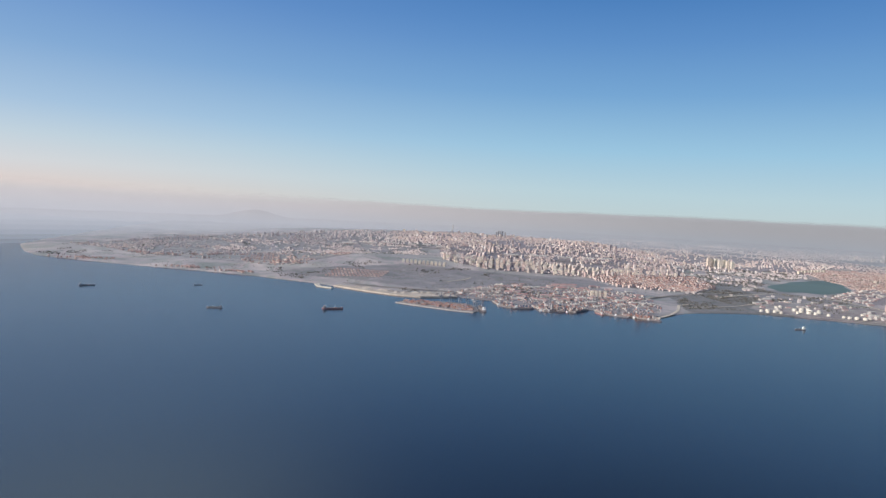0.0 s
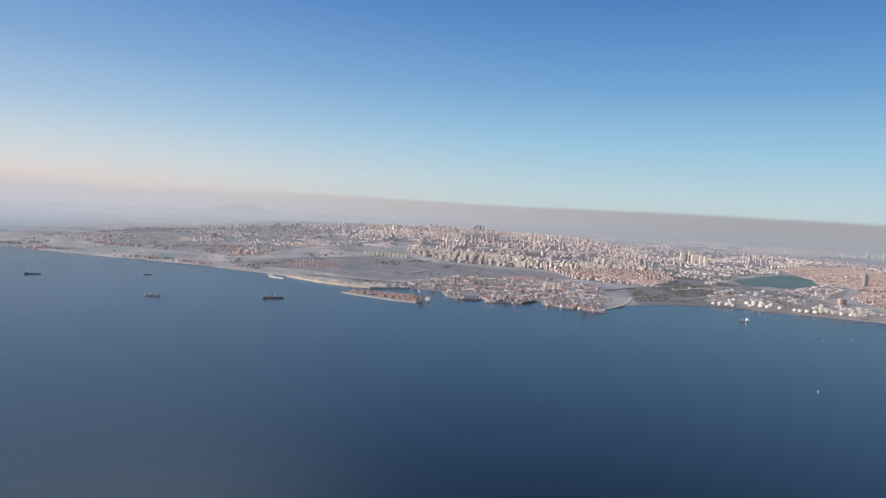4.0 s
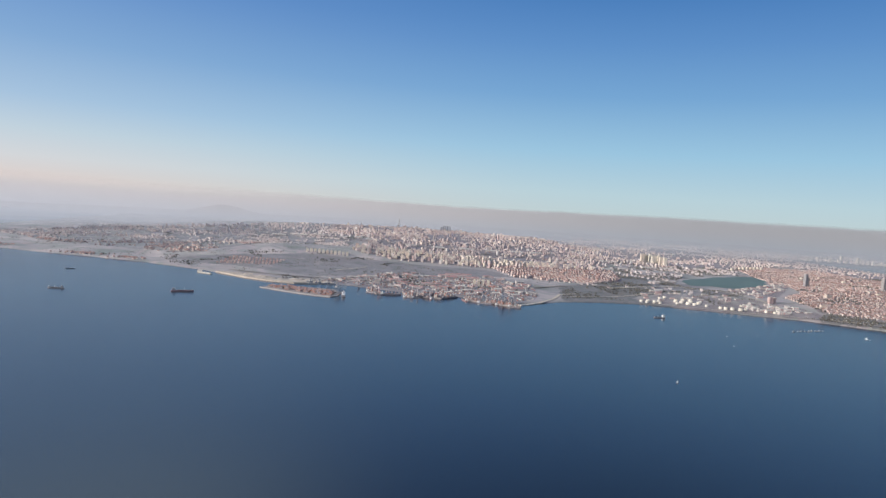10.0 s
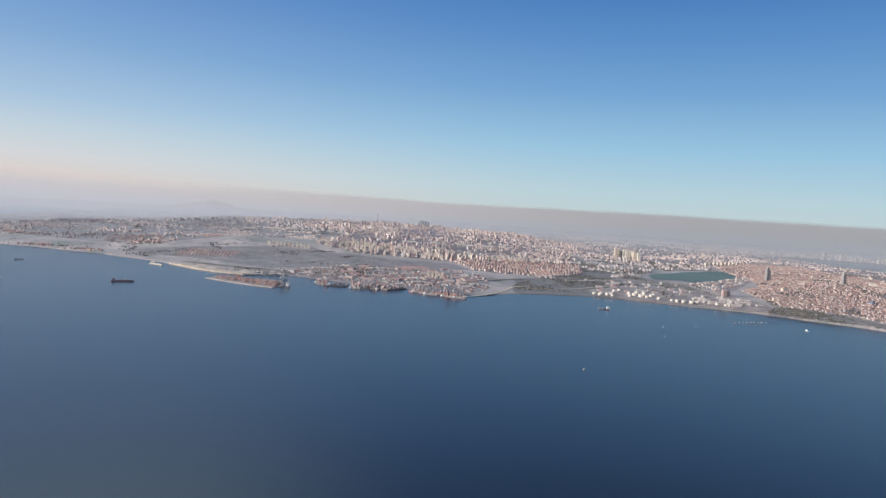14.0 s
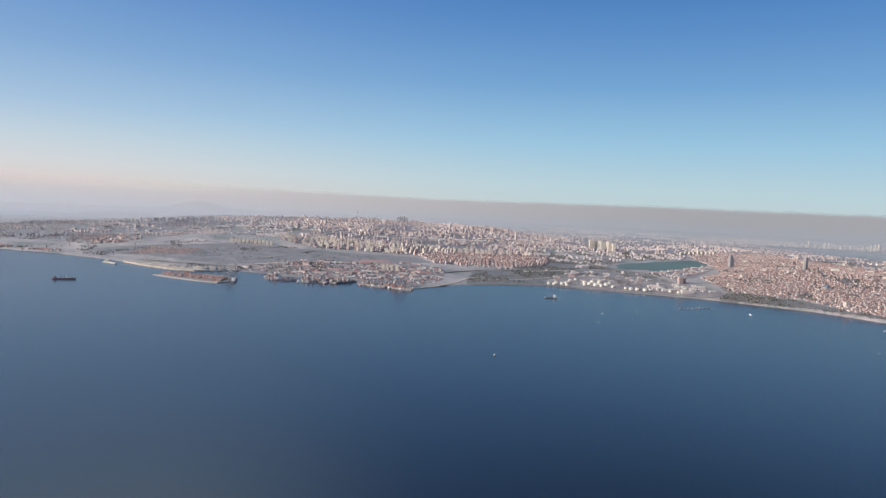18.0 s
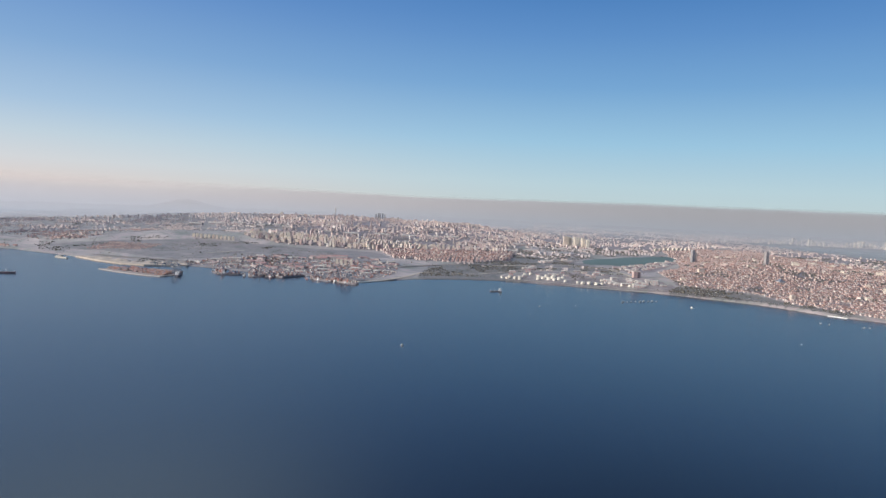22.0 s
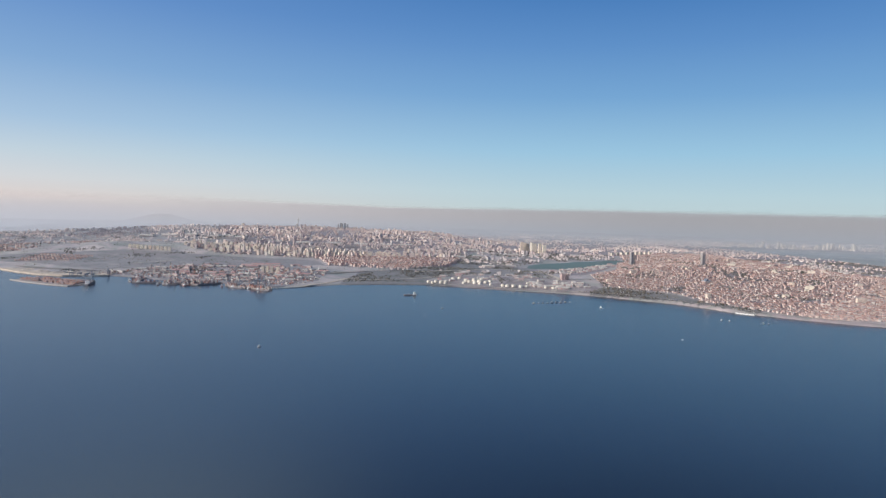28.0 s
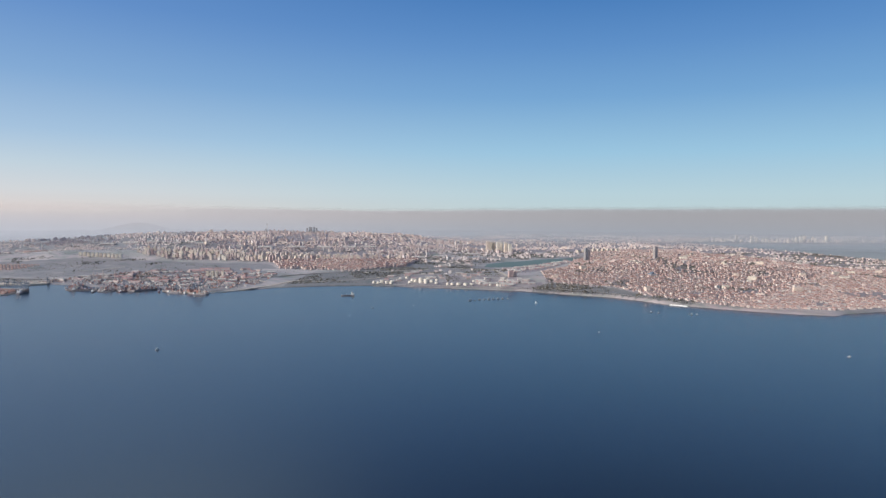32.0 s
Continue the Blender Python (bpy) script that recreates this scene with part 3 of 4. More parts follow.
lake = Form()
ring = []
for i in range(72):
    a = 2 * math.pi * i / 72
    k = 1.0 + 0.10 * math.sin(3 * a + 1) + 0.05 * math.sin(7 * a)
    u, v = 170 * k * math.cos(a), 54 * k * math.sin(a)
    ring.append((662 + u * 0.62 - v * 0.785, 1160 + u * 0.785 + v * 0.62, 2.75))
lake.poly(ring, (tuple(range(72)),))
whole("lake", lake, [M_LAKE], "still dark green lake behind the shore", "lake", kind="structure")


def ribbon(name, pts, width, mat, lift, label, category, kind="structure"):
    """A road or track laid on the land along a line of points."""
    form = Form()
    line = []
    for (ax, ay), (bx, by) in zip(pts, pts[1:]):
        k = max(1, int(math.hypot(bx - ax, by - ay) / 6))
        line += [(ax + (bx - ax) * i / k, ay + (by - ay) * i / k) for i in range(k)]
    line.append(pts[-1])
    verts = []
    for i, (x, y) in enumerate(line):
        (ax, ay), (bx, by) = line[max(0, i - 1)], line[min(len(line) - 1, i + 1)]
        n = math.hypot(bx - ax, by - ay) or 1
        px, py = -(by - ay) / n * width / 2, (bx - ax) / n * width / 2
        z = max(level(x, y), level(x + px, y + py), level(x - px, y - py), 0.4) + lift
        verts += [(x + px, y + py, z), (x - px, y - py, z)]
    form.poly(verts, [(2 * i, 2 * i + 1, 2 * i + 3, 2 * i + 2) for i in range(len(line) - 1)])
    return whole(name, form, [mat], label, category, kind=kind)


ribbon("road", [(219, 676), (237, 691), (258, 716), (276, 748), (290, 785), (312, 800)], 3.4, M_SAND, 0.35, "pale sandy embankment track along the creek mouth", "road")
ribbon("road", [(10, 850), (20, 866), (36, 888), (44, 905)], 2.5, M_SAND, 0.8, "pale dirt track up the brown slope", "road")
ribbon("road", [(-120, 820), (-60, 795), (0, 790), (60, 790), (140, 775), (230, 790), (300, 850), (380, 900), (480, 1000), (520, 1040)], 4.5, M_ASPHALT, 0.7, "grey coast road behind the port", "road")
ribbon("road", [(370, 862), (450, 930), (505, 985), (530, 960), (545, 890), (548, 800)], 4.5, M_SAND, 0.9, "pale curved road round the dry fields", "road")
ribbon("road", [(520, 1040), (470, 1150), (440, 1220), (300, 1270), (150, 1290), (0, 1330), (-140, 1380)], 8.0, M_ASPHALT, 1.2, "wide pale highway through the high city", "road")
ribbon("road", [(560, 800), (620, 790), (700, 800), (800, 790), (920, 790), (1080, 830)], 3.0, M_ASPHALT, 1.0, "main street through the old town", "road")
ribbon("road", [(600, 700), (640, 664), (664, 628), (690, 598), (730, 566), (785, 540)], 1.6, M_SAND, 0.8, "pale promenade along the sea wall", "pavement")

for line in ([(-20, 1110), (100, 1085), (250, 1110), (400, 1185), (450, 1230)], [(0, 1050), (70, 1000), (150, 985), (235, 980)], [(300, 775), (360, 800), (420, 840), (500, 850), (545, 830)],
             [(390, 772), (480, 742), (560, 720), (600, 700)], [(470, 905), (560, 935), (600, 960)], [(-300, 930), (-220, 980), (-120, 1060), (-60, 1180), (-40, 1340)], [(-480, 960), (-400, 1050), (-300, 1120), (-180, 1180)], [(300, 950), (380, 1000), (450, 1080)]):
    ribbon("road", line, 2.6, M_SAND, 0.7, "narrow pale road between fields and houses", "road")
for line in ([(610, 860), (700, 840), (820, 850), (950, 900), (1060, 960)], [(700, 990), (800, 1010), (930, 1060), (1060, 1120)]):
    ribbon("road", line, 3.4, M_ASPHALT, 1.0, "broad grey street cut through the old town", "road")

random.seed(4)


# ---- buildings ----
def tower_block(x, y, w, d, h, turn, wall, label, group="tower blocks", name="apartment_tower"):
    """A tall block of flats: a body with two bays of balconies, a parapet roof and a lift house."""
    z = min(level(x, y), level(x + w / 2, y), level(x - w / 2, y), level(x, y - d / 2)) - 0.2
    ob = thing(name, x, y, z, turn, label, "apartment block", group)
    body = Form()
    body.box(0, 0, 0, w, d, h)
    body.box(-w * 0.28, -d / 2 - 0.1, 0.6, w * 0.22, 0.3, h - 0.9)
    body.box(w * 0.28, -d / 2 - 0.1, 0.6, w * 0.22, 0.3, h - 0.9)
    part("wall", body, wall, ob)
    top_form = Form()
    top_form.box(0, 0, h + 0.002, w * 1.03, d * 1.03, 0.22)
    cover = part("roof", top_form, M_FLATROOF, ob)
    lift = Form()
    lift.box(w * 0.12, 0, h + 0.224, w * 0.3, d * 0.35, 0.55)
    part("lift_house", lift, wall, cover)
    return ob


def small_block(x, y, w, d, h, turn, wall, flat, label, group, name="apartment_house"):
    """A block of four to six storeys with a hipped tile roof or a flat one."""
    ob = thing(name, x, y, level(x, y) - 0.25, turn, label, "apartment house", group)
    body = Form()
    body.box(0, 0, 0, w, d, h)
    body.box(0, -d / 2 - 0.08, 0.6, w * 0.4, 0.22, h - 0.7)
    part("wall", body, wall, ob)
    r = Form()
    if flat:
        r.box(0, 0, h + 0.002, w * 1.04, d * 1.04, 0.15)
        cover = part("roof", r, M_FLATROOF, ob, "grey flat roof")
    else:
        r.roof(0, 0, h + 0.002, w * 1.12, d * 1.12, 0.32 * min(w, d))
        cover = part("roof", r, M_TILE, ob, "red tiled hipped roof")
    c = Form()
    c.box(w * 0.2, d * 0.1, h + 0.05, 0.25, 0.25, 0.32 * min(w, d) + 0.2)
    part("chimney", c, wall, cover)
    return ob


def put(protos, x, y, turn, sink=0.25):
    """One more of a kind of building, on the land."""
    return copy_thing(random.choice(protos), pose(x, y, level(x, y) - sink, 0, 0, math.degrees(turn)))


def stuff_of_blocks(name, spots, label, flat_share, tall, mats=None):
    """Many far blocks as one mesh; spots are x, y, turn, width, depth, height."""
    form = Form()
    for x, y, turn, w, d, h in spots:
        z = level(x, y) - 0.3
        form.box(x, y, z, w, d, h, turn, 0)
        if random.random() < flat_share:
            form.box(x, y, z + h + 0.002, w * 1.03, d * 1.03, 0.18, turn, 1)
            if tall:
                form.box(x, y, z + h + 0.185, w * 0.35, d * 0.35, 0.5, turn, 0)
        else:
            form.roof(x, y, z + h + 0.002, w * 1.2, d * 1.2, 0.36 * min(w, d), turn, 1)
    return whole(name, form, mats or [M_PLASTER_CITY, M_TILE_CITY], label, "buildings", kind="stuff")


def street_grid(ring, quarters, dx, dy, street, keep, jitter=0.35, crosswise=0.3):
    """Plots along streets; each quarter of a district has its own bearing."""
    rx, ry = [p[0] for p in ring], [p[1] for p in ring]
    rnd = random.Random(len(ring) * 7 + quarters)
    seeds = [(rnd.uniform(min(rx), max(rx)), rnd.uniform(min(ry), max(ry)), rnd.uniform(-0.7, 0.7)) for _ in range(quarters)]
    out = []
    sx, sy = np.array([s[0] for s in seeds]), np.array([s[1] for s in seeds])
    for q, (cx, cy, turn) in enumerate(seeds):
        c, s = math.cos(turn), math.sin(turn)
        reach = 420
        i = np.arange(int(-reach / dx), int(reach / dx) + 1)
        j = np.arange(int(-reach / dy), int(reach / dy) + 1)
        u, v = np.meshgrid(i * dx + np.floor(i / 6) * street, j * dy + np.floor(j / 2) * street)
        u, v = u.ravel(), v.ravel()
        x, y = cx + u * c - v * s, cy + u * s + v * c
        ok = (abs(u) < reach) & (abs(v) < reach) & inside(ring, x, y)
        x, y = x[ok], y[ok]
        near = np.argmin((x[:, None] - sx) ** 2 + (y[:, None] - sy) ** 2, 1) == q
        for a, b in zip(x[near], y[near]):
            if rnd.random() < keep(a, b):
                out.append((a + rnd.uniform(-jitter, jitter), b + rnd.uniform(-jitter, jitter), turn + (math.pi / 2 if rnd.random() < crosswise else 0)))
    return out


def patchy(x, y, scale, seed=0.0):
    return noise.noise(Vector((x * scale + seed, y * scale, seed * 1.7)))


# the old town by the sea: dense blocks with tiled roofs
def old_keep(x, y):
    p = 0.92 if patchy(x, y, 0.02, 3) + 0.35 * patchy(x, y, 0.06, 13) < 0.27 else 0.15
    return p * (0.55 if y > 1300 else 1.0)


plots = street_grid(OLD_TOWN, 18, 2.6, 2.9, 1.5, old_keep, 0.15, 0.12)
plots.sort(key=lambda p: p[1] - np.interp(p[0], SHORE[:, 0], SHORE[:, 1]) + (0 if p[0] < 880 else 400))
protos = [small_block(x, y, w, d, h, t, M_PLASTER, k % 4 == 3,
                      ("pale plastered apartment house with a flat roof" if k % 4 == 3 else "peach plastered apartment house with a red tiled roof") + " by the sea", "apartment houses of the old town")
          for k, ((x, y, t), (w, d, h)) in enumerate(zip(plots[::30][:8], ((2.0, 1.8, 1.7), (2.4, 1.7, 2.0), (1.8, 1.8, 1.4), (2.6, 1.9, 1.9), (2.1, 2.0, 2.3), (2.5, 1.6, 1.6), (1.9, 1.7, 1.9), (2.7, 1.8, 2.2))))]
taken = set(plots[::30][:8])
nearest = [p for p in plots[:308] if p not in taken]
for x, y, t in nearest[:290]:
    put(protos, x, y, t)
rest = [p for p in plots if p not in taken and p not in set(nearest[:290])]
stuff_of_blocks("apartment_houses", [(x, y, t, random.uniform(1.6, 2.6), random.uniform(1.4, 2.1), random.choice((0.8, 1.1, 1.3, 1.4, 1.6, 1.8, 2.0, 2.5))) for x, y, t in rest],
                "dense peach and white apartment houses with red tiled roofs", 0.3, False)

# the high city on the plateau
def high_keep(x, y):
    edge = 0.75 if y < 1075 + 0.25 * x else 0.0
    return max(edge, 0.5 if patchy(x, y, 0.011, 9) + 0.6 * patchy(x, y, 0.035, 2) > 0.10 else 0.04)


plots = street_grid(HIGH_CITY, 34, 9.0, 9.5, 4.0, high_keep)
plots = [(x + random.uniform(-2.5, 2.5), y + random.uniform(-2.5, 2.5), t) for x, y, t in plots]
plots.sort(key=lambda p: p[1])
sizes = ((4.0, 3.2, 6.6), (3.4, 3.2, 8.0), (5.2, 3.0, 4.8), (3.6, 3.2, 5.6), (4.4, 3.2, 7.2))
protos = [tower_block(x, y, w, d, h, t, m, "tall pale block of flats with a flat roof on the hillside") for (x, y, t), (w, d, h), m in zip(plots[:150:30], sizes, (M_CREAM, M_PLASTER, M_CREAM, M_PLASTER, M_ORANGE))]
taken = set(plots[:150:30])
near_plots = [p for p in plots[:285] if p not in taken]
for x, y, t in near_plots:
    put(protos, x, y, t)
far_plots = [p for p in plots[285:]]
stuff_of_blocks("tower_blocks", [(x, y, t, random.uniform(2.6, 5.5), random.uniform(2.4, 3.6), random.choice((2.4, 3.0, 3.6, 4.2, 5.0, 5.0, 6.0, 8.0))) for x, y, t in far_plots], "far haze-paled tower blocks crowding the plateau", 1.0, True, [M_PLASTER_HAZED, M_ROOF_HAZED])
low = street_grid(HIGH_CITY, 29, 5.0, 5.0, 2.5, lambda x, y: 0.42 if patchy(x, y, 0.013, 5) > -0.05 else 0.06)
stuff_of_blocks("city_houses", [(x, y, t, random.uniform(2.2, 3.6), random.uniform(2.0, 3.0), random.uniform(1.4, 3.0)) for x, y, t in low], "lower houses between the tower blocks", 0.5, False, [M_PLASTER_HAZED, M_ROOF_HAZED])

# red roofed estate below it
plots = street_grid(RED_ROOFS, 5, 5.4, 5.0, 1.6, lambda x, y: 0.9)
plots.sort(key=lambda p: p[1])
protos = [small_block(x, y, w, d, h, t, M_PLASTER, False, "small pink apartment house with a red tiled roof in an estate", "estate houses", "estate_house") for (x, y, t), (w, d, h) in zip(plots[:4], ((2.8, 2.4, 2.2), (3.2, 2.4, 2.6), (2.6, 2.6, 3.0), (3.4, 2.6, 3.4)))]
for x, y, t in plots[4:200]:
    put(protos, x, y, t)
stuff_of_blocks("estate_houses", [(x, y, t, 3.2, 2.6, random.uniform(2.4, 4.5)) for x, y, t in plots[200:]], "rows of apartment houses above the estate", 0.4, False)

# scattered houses on the western slopes, and the far town
plots = street_grid(SLOPES, 30, 4.2, 4.4, 2.6, lambda x, y: 0.55 if y < 1400 and patchy(x, y, 0.014, 21) + 0.7 * patchy(x, y, 0.05, 8) > 0.06 else (0.14 if y > 1400 and x > -420 else 0.05) if y < 1400 or patchy(x, y, 0.014, 21) < 0.1 else 0.2)
plots.sort(key=lambda p: p[1])
protos = [small_block(x, y, w, d, h, t, M_PLASTER, k == 1, "pale house with a " + ("flat" if k == 1 else "red tiled") + " roof scattered on the slope", "hillside houses", "hillside_house") for k, ((x, y, t), (w, d, h)) in enumerate(zip(plots[:3], ((2.6, 2.2, 1.8), (3.0, 2.4, 2.4), (2.3, 2.1, 1.6))))]
for x, y, t in plots[3:260]:
    put(protos, x, y, t)
plots = plots[260:]
stuff_of_blocks("hillside_houses", [(x, y, t, random.uniform(1.8, 3.2), random.uniform(1.6, 2.6), random.uniform(1.4, 3.0) + (3.6 if y > 1400 else 0) * random.random()) for x, y, t in plots], "pale houses scattered over the western slopes", 0.9, False, [M_PLASTER_WEST, M_ROOF_HAZED])
plots = street_grid(FAR_TOWN, 36, 6.0, 6.0, 3.5, lambda x, y: (0.34 if patchy(x, y, 0.009, 31) > 0.0 else 0.05) * (1.0 if y < 1650 else 0.8))
stuff_of_blocks("far_town", [(x, y, t, random.uniform(2.4, 4.4), random.uniform(2.2, 3.4), random.choice((1.8, 2.2, 2.2, 2.8, 3.4, 5.5))) for x, y, t in plots], "far town of haze-paled blocks beyond the lake", 0.7, False, [M_PLASTER_HAZED, M_ROOF_HAZED])
plots = street_grid(EAST_FLAT, 7, 6.5, 6.5, 4.0, lambda x, y: 0.3 if patchy(x, y, 0.012, 44) > -0.1 else 0.06)
stuff_of_blocks("lagoon_houses", [(x, y, t, random.uniform(2.2, 3.8), random.uniform(2.0, 3.0), random.uniform(1.4, 3.0)) for x, y, t in plots], "scattered haze-paled houses on the flat by the lagoon", 0.6, False, [M_PLASTER_HAZED, M_ROOF_HAZED])

plots = [p for p in street_grid(VALLEY, 9, 6.0, 6.5, 3.0, lambda x, y: 0.45 if patchy(x, y, 0.016, 71) + 0.5 * patchy(x, y, 0.05, 72) > (0.05 if y > 1060 else 0.22) else 0.03) if lake_field(p[0], p[1]) > 1.2]
stuff_of_blocks("valley_houses", [(x, y, t, random.uniform(2.2, 5.0), random.uniform(1.8, 3.2), random.choice((1.2, 1.6, 2.0, 2.6, 4.0))) for x, y, t in plots], "pale houses and sheds scattered over the valley floor", 0.7, False, [M_PLASTER_WEST, M_ROOF_HAZED])
FAR_EAST = [(1180, 2290), (3000, 2290), (3000, 3100), (700, 3300), (1000, 2500)]
plots = street_grid(FAR_EAST, 30, 11.0, 11.0, 6.0, lambda x, y: 0.6 if patchy(x, y, 0.006, 61) > -0.05 else 0.08)
stuff_of_blocks("farther_town", [(x, y, t, random.uniform(4, 8), random.uniform(3, 5), random.choice((2.2, 2.8, 3.4, 5.0, 8.0))) for x, y, t in plots], "far pale quarters in the haze beyond the lagoon", 0.8, False, [M_PLASTER_HAZED, M_ROOF_HAZED])

# the row of ochre blocks on the bare ridge
first = tower_block(-55, 984, 3.4, 3.0, 5.8, 0.06, M_CREAM, "ochre slab block in a row on the bare ridge", "row of slab blocks")
for i in range(1, 11):
    put([first], -55 + 6.1 * i, 984 - 0.6 * i, 0.06, 0.2)

# the cluster of six high towers inland
for i, (x, y, w, h) in enumerate(((590, 1440, 8.0, 22), (598, 1452, 7.0, 21), (612, 1436, 6.0, 20), (620, 1448, 6.5, 21), (628, 1432, 6.0, 20), (637, 1428, 7.0, 19), (605, 1458, 5.5, 20), (616, 1466, 6.0, 22), (633, 1462, 6.0, 21))):
    tower_block(x, y, w, 6.0, h, 0.1, M_CREAM, "very tall cream tower block in a tight cluster", "cluster of high towers")

# two dark towers over the old town
for x, y, w, h in ((686, 965, 4.2, 20), (775, 925, 5.0, 18)):
    tower_block(x, y, w, 4.2, h, 0.3, M_GLASS_TOWER, "slim dark glass tower above low red roofs", "glass towers", "glass_tower")
tower_block(691, 968, 2.6, 3.4, 15, 0.3, M_ORANGE, "slim ochre tower beside a dark glass one", "glass towers")
# dark twin blocks on the skyline
for x, y, h in ((145, 1745, 14), (151, 1750, 17), (156, 1746, 16), (162, 1751, 17), (169, 1747, 14)):
    tower_block(x, y, 3.0, 3.0, h, 0, M_GLASS_TOWER, "dark high-rise on the skyline of the plateau", "skyline towers", "skyscraper")
# cream blocks north of the lake
for i in range(9):
    tower_block(790 + 15 * i, 1440 + 14 * i, 7, 4, 6.5, 0.5, M_CREAM, "cream slab block beyond the lake", "slab blocks beyond the lake")
# four cream blocks behind the docks
for i, x in enumerate((188, 193, 198, 205)):
    tower_block(x, 800 + i, 3.0, 3.0, 7.5, 0.0, M_CREAM, "narrow cream tower behind the docks", "towers behind the docks")
# blocks across the lagoon
for i in range(70):
    x = 1440 + 9.5 * i + random.uniform(-4, 4)
    tower_block(x, 2300 + random.uniform(0, 50), random.uniform(5, 9), 6, random.choice((6, 9, 11, 14, 17)) * (1.4 if 14 < i < 26 or 34 < i < 52 else 0.7), random.uniform(-0.3, 0.3), M_CREAM, "pale tower block across the lagoon", "towers across the lagoon")

# larger blocks, schools and slabs among the old town's houses
count = 0
while count < 70:
    x, y = random.uniform(600, 1160), random.uniform(590, 1350)
    if inside(OLD_TOWN, x, y) and y > np.interp(x, SHORE[:, 0], SHORE[:, 1]) + 30:
        tower_block(x, y, random.uniform(4, 10), random.uniform(2.4, 3.4), random.choice((2.6, 3.2, 3.6, 4.4, 5.4)), random.uniform(-0.5, 0.5), (M_CREAM, M_PLASTER, M_CREAM, M_ORANGE)[count % 4], "long slab block rising over the old town's roofs", "slabs of the old town", "slab_block")
        count += 1

# villas in rows above the western quay
villa = small_block(-150, 868, 2.6, 2.2, 1.5, 0.1, M_PLASTER, False, "small white villa with a red tiled roof in a row", "villas", "villa")
for j in range(5):
    for i in range(16):
        if i + j:
            put([villa], -150 + 4.7 * i + 2.0 * j + random.uniform(-0.5, 0.5), 868 + 11 * j - 0.3 * i, 0.1 + random.uniform(-0.1, 0.1))
for cx, cy, k, sx, sy in ((-505, 950, 40, 40, 14), (-350, 905, 34, 36, 12), (-275, 884, 30, 24, 8), (-225, 950, 36, 34, 16)):
    for i in range(k):
        x = cx + random.gauss(0, sx * 0.5)
        put([villa], x, max(cy + random.gauss(0, sy * 0.5), np.interp(x, SHORE[:, 0], SHORE[:, 1]) + 6), random.uniform(-0.5, 0.5))


def hall(x, y, w, d, h, turn, roof_mat, label, group="sheds and halls"):
    """A long shed: walls and a low gabled sheet roof."""
    ob = thing("warehouse", x, y, level(x, y) - 0.2, turn, label, "warehouse", group)
    body = Form()
    body.box(0, 0, 0, w, d, h)
    part("wall", body, M_CONCRETE, ob)
    r = Form()
    r.roof(0, 0, h + 0.002, w * 1.02, d * 1.04, d * 0.14, 0, 0, 0.0)
    part("roof", r, roof_mat, ob)
    for k in (-0.25, 0.25):
        door = Form()
        door.box(w * k, -d / 2 - 0.03, 0.2, min(1.2, w * 0.2), 0.08, h * 0.7)
        part("door", door, M_RUST_ROOF, ob)
    return ob


for x, y, w, d, t, m in ((160, 882, 16, 6, 0.1, 1), (178, 892, 20, 6, 0.1, 1), (150, 866, 14, 6, 0.1, 1), (172, 872, 18, 6, 0.1, 1), (135, 850, 12, 6, 0.0, 1), (160, 850, 14, 7, 0.2, 1), (185, 858, 12, 6, 0.1, 1),
                         (112, 838, 7, 5, 0.0, 0), (120, 842, 8, 6, 0.0, 0), (128, 846, 6, 5, 0.1, 0), (60, 812, 14, 5, 0.2, 0), (40, 806, 12, 4, 0.2, 0), (86, 800, 10, 5, 0.0, 1), (100, 784, 12, 6, 0.1, 1), (130, 786, 14, 6, 0.1, 1),
                         (150, 768, 10, 6, -0.1, 1), (170, 780, 12, 6, 0.1, 0), (214, 770, 9, 6, 0.1, 0), (228, 762, 10, 5, 0.2, 0), (240, 790, 14, 6, 0.2, 1), (255, 830, 12, 6, 0.2, 1), (232, 742, 9, 5, 0.2, 0), (210, 745, 9, 5, 0.1, 0),
                         (190, 752, 10, 5, 0.0, 1), (120, 760, 12, 5, 0.0, 1), (90, 758, 10, 5, 0.1, 0), (250, 860, 10, 6, 0.3, 0), (70, 775, 9, 4, 0.1, 0), (45, 785, 10, 5, 0.1, 1)):
    hall(x, y, w, d, random.uniform(1.6, 2.6), t, (M_METAL_ROOF, M_RUST_ROOF)[m], ("pale sheet-roofed" if m == 0 else "rusty red-roofed") + " warehouse behind the docks", "port warehouses")
count = 0
while count < 95:
    x, y = random.uniform(-5, 262), random.uniform(700, 905)
    if inside(PORT, x, y) and level(x, y) > 1.5:
        red = patchy(x, y, 0.02, 12) > -0.05
        hall(x, y, random.uniform(3.5, 10), random.uniform(2.8, 5), random.uniform(1.0, 2.4), random.choice((0.1, 0.1, 0.25, -0.5, 1.2)), M_RUST_ROOF if red else M_METAL_ROOF, ("rusty red-roofed" if red else "pale grey-roofed") + " workshop crowded behind the docks", "port workshops")
        count += 1
for i in range(66):
    x, y = random.uniform(560, 690), 0
    y = 870 + (x - 560) * 1.35 + random.uniform(-40, 55)
    hall(x, y, random.uniform(4.5, 10), random.uniform(3, 4.6), random.uniform(1.4, 2.2), 0.2 + random.uniform(-0.1, 0.1), random.choice((M_METAL_ROOF, M_METAL_ROOF, M_RUST_ROOF)), "pale industrial hall south of the lake", "halls by the lake")
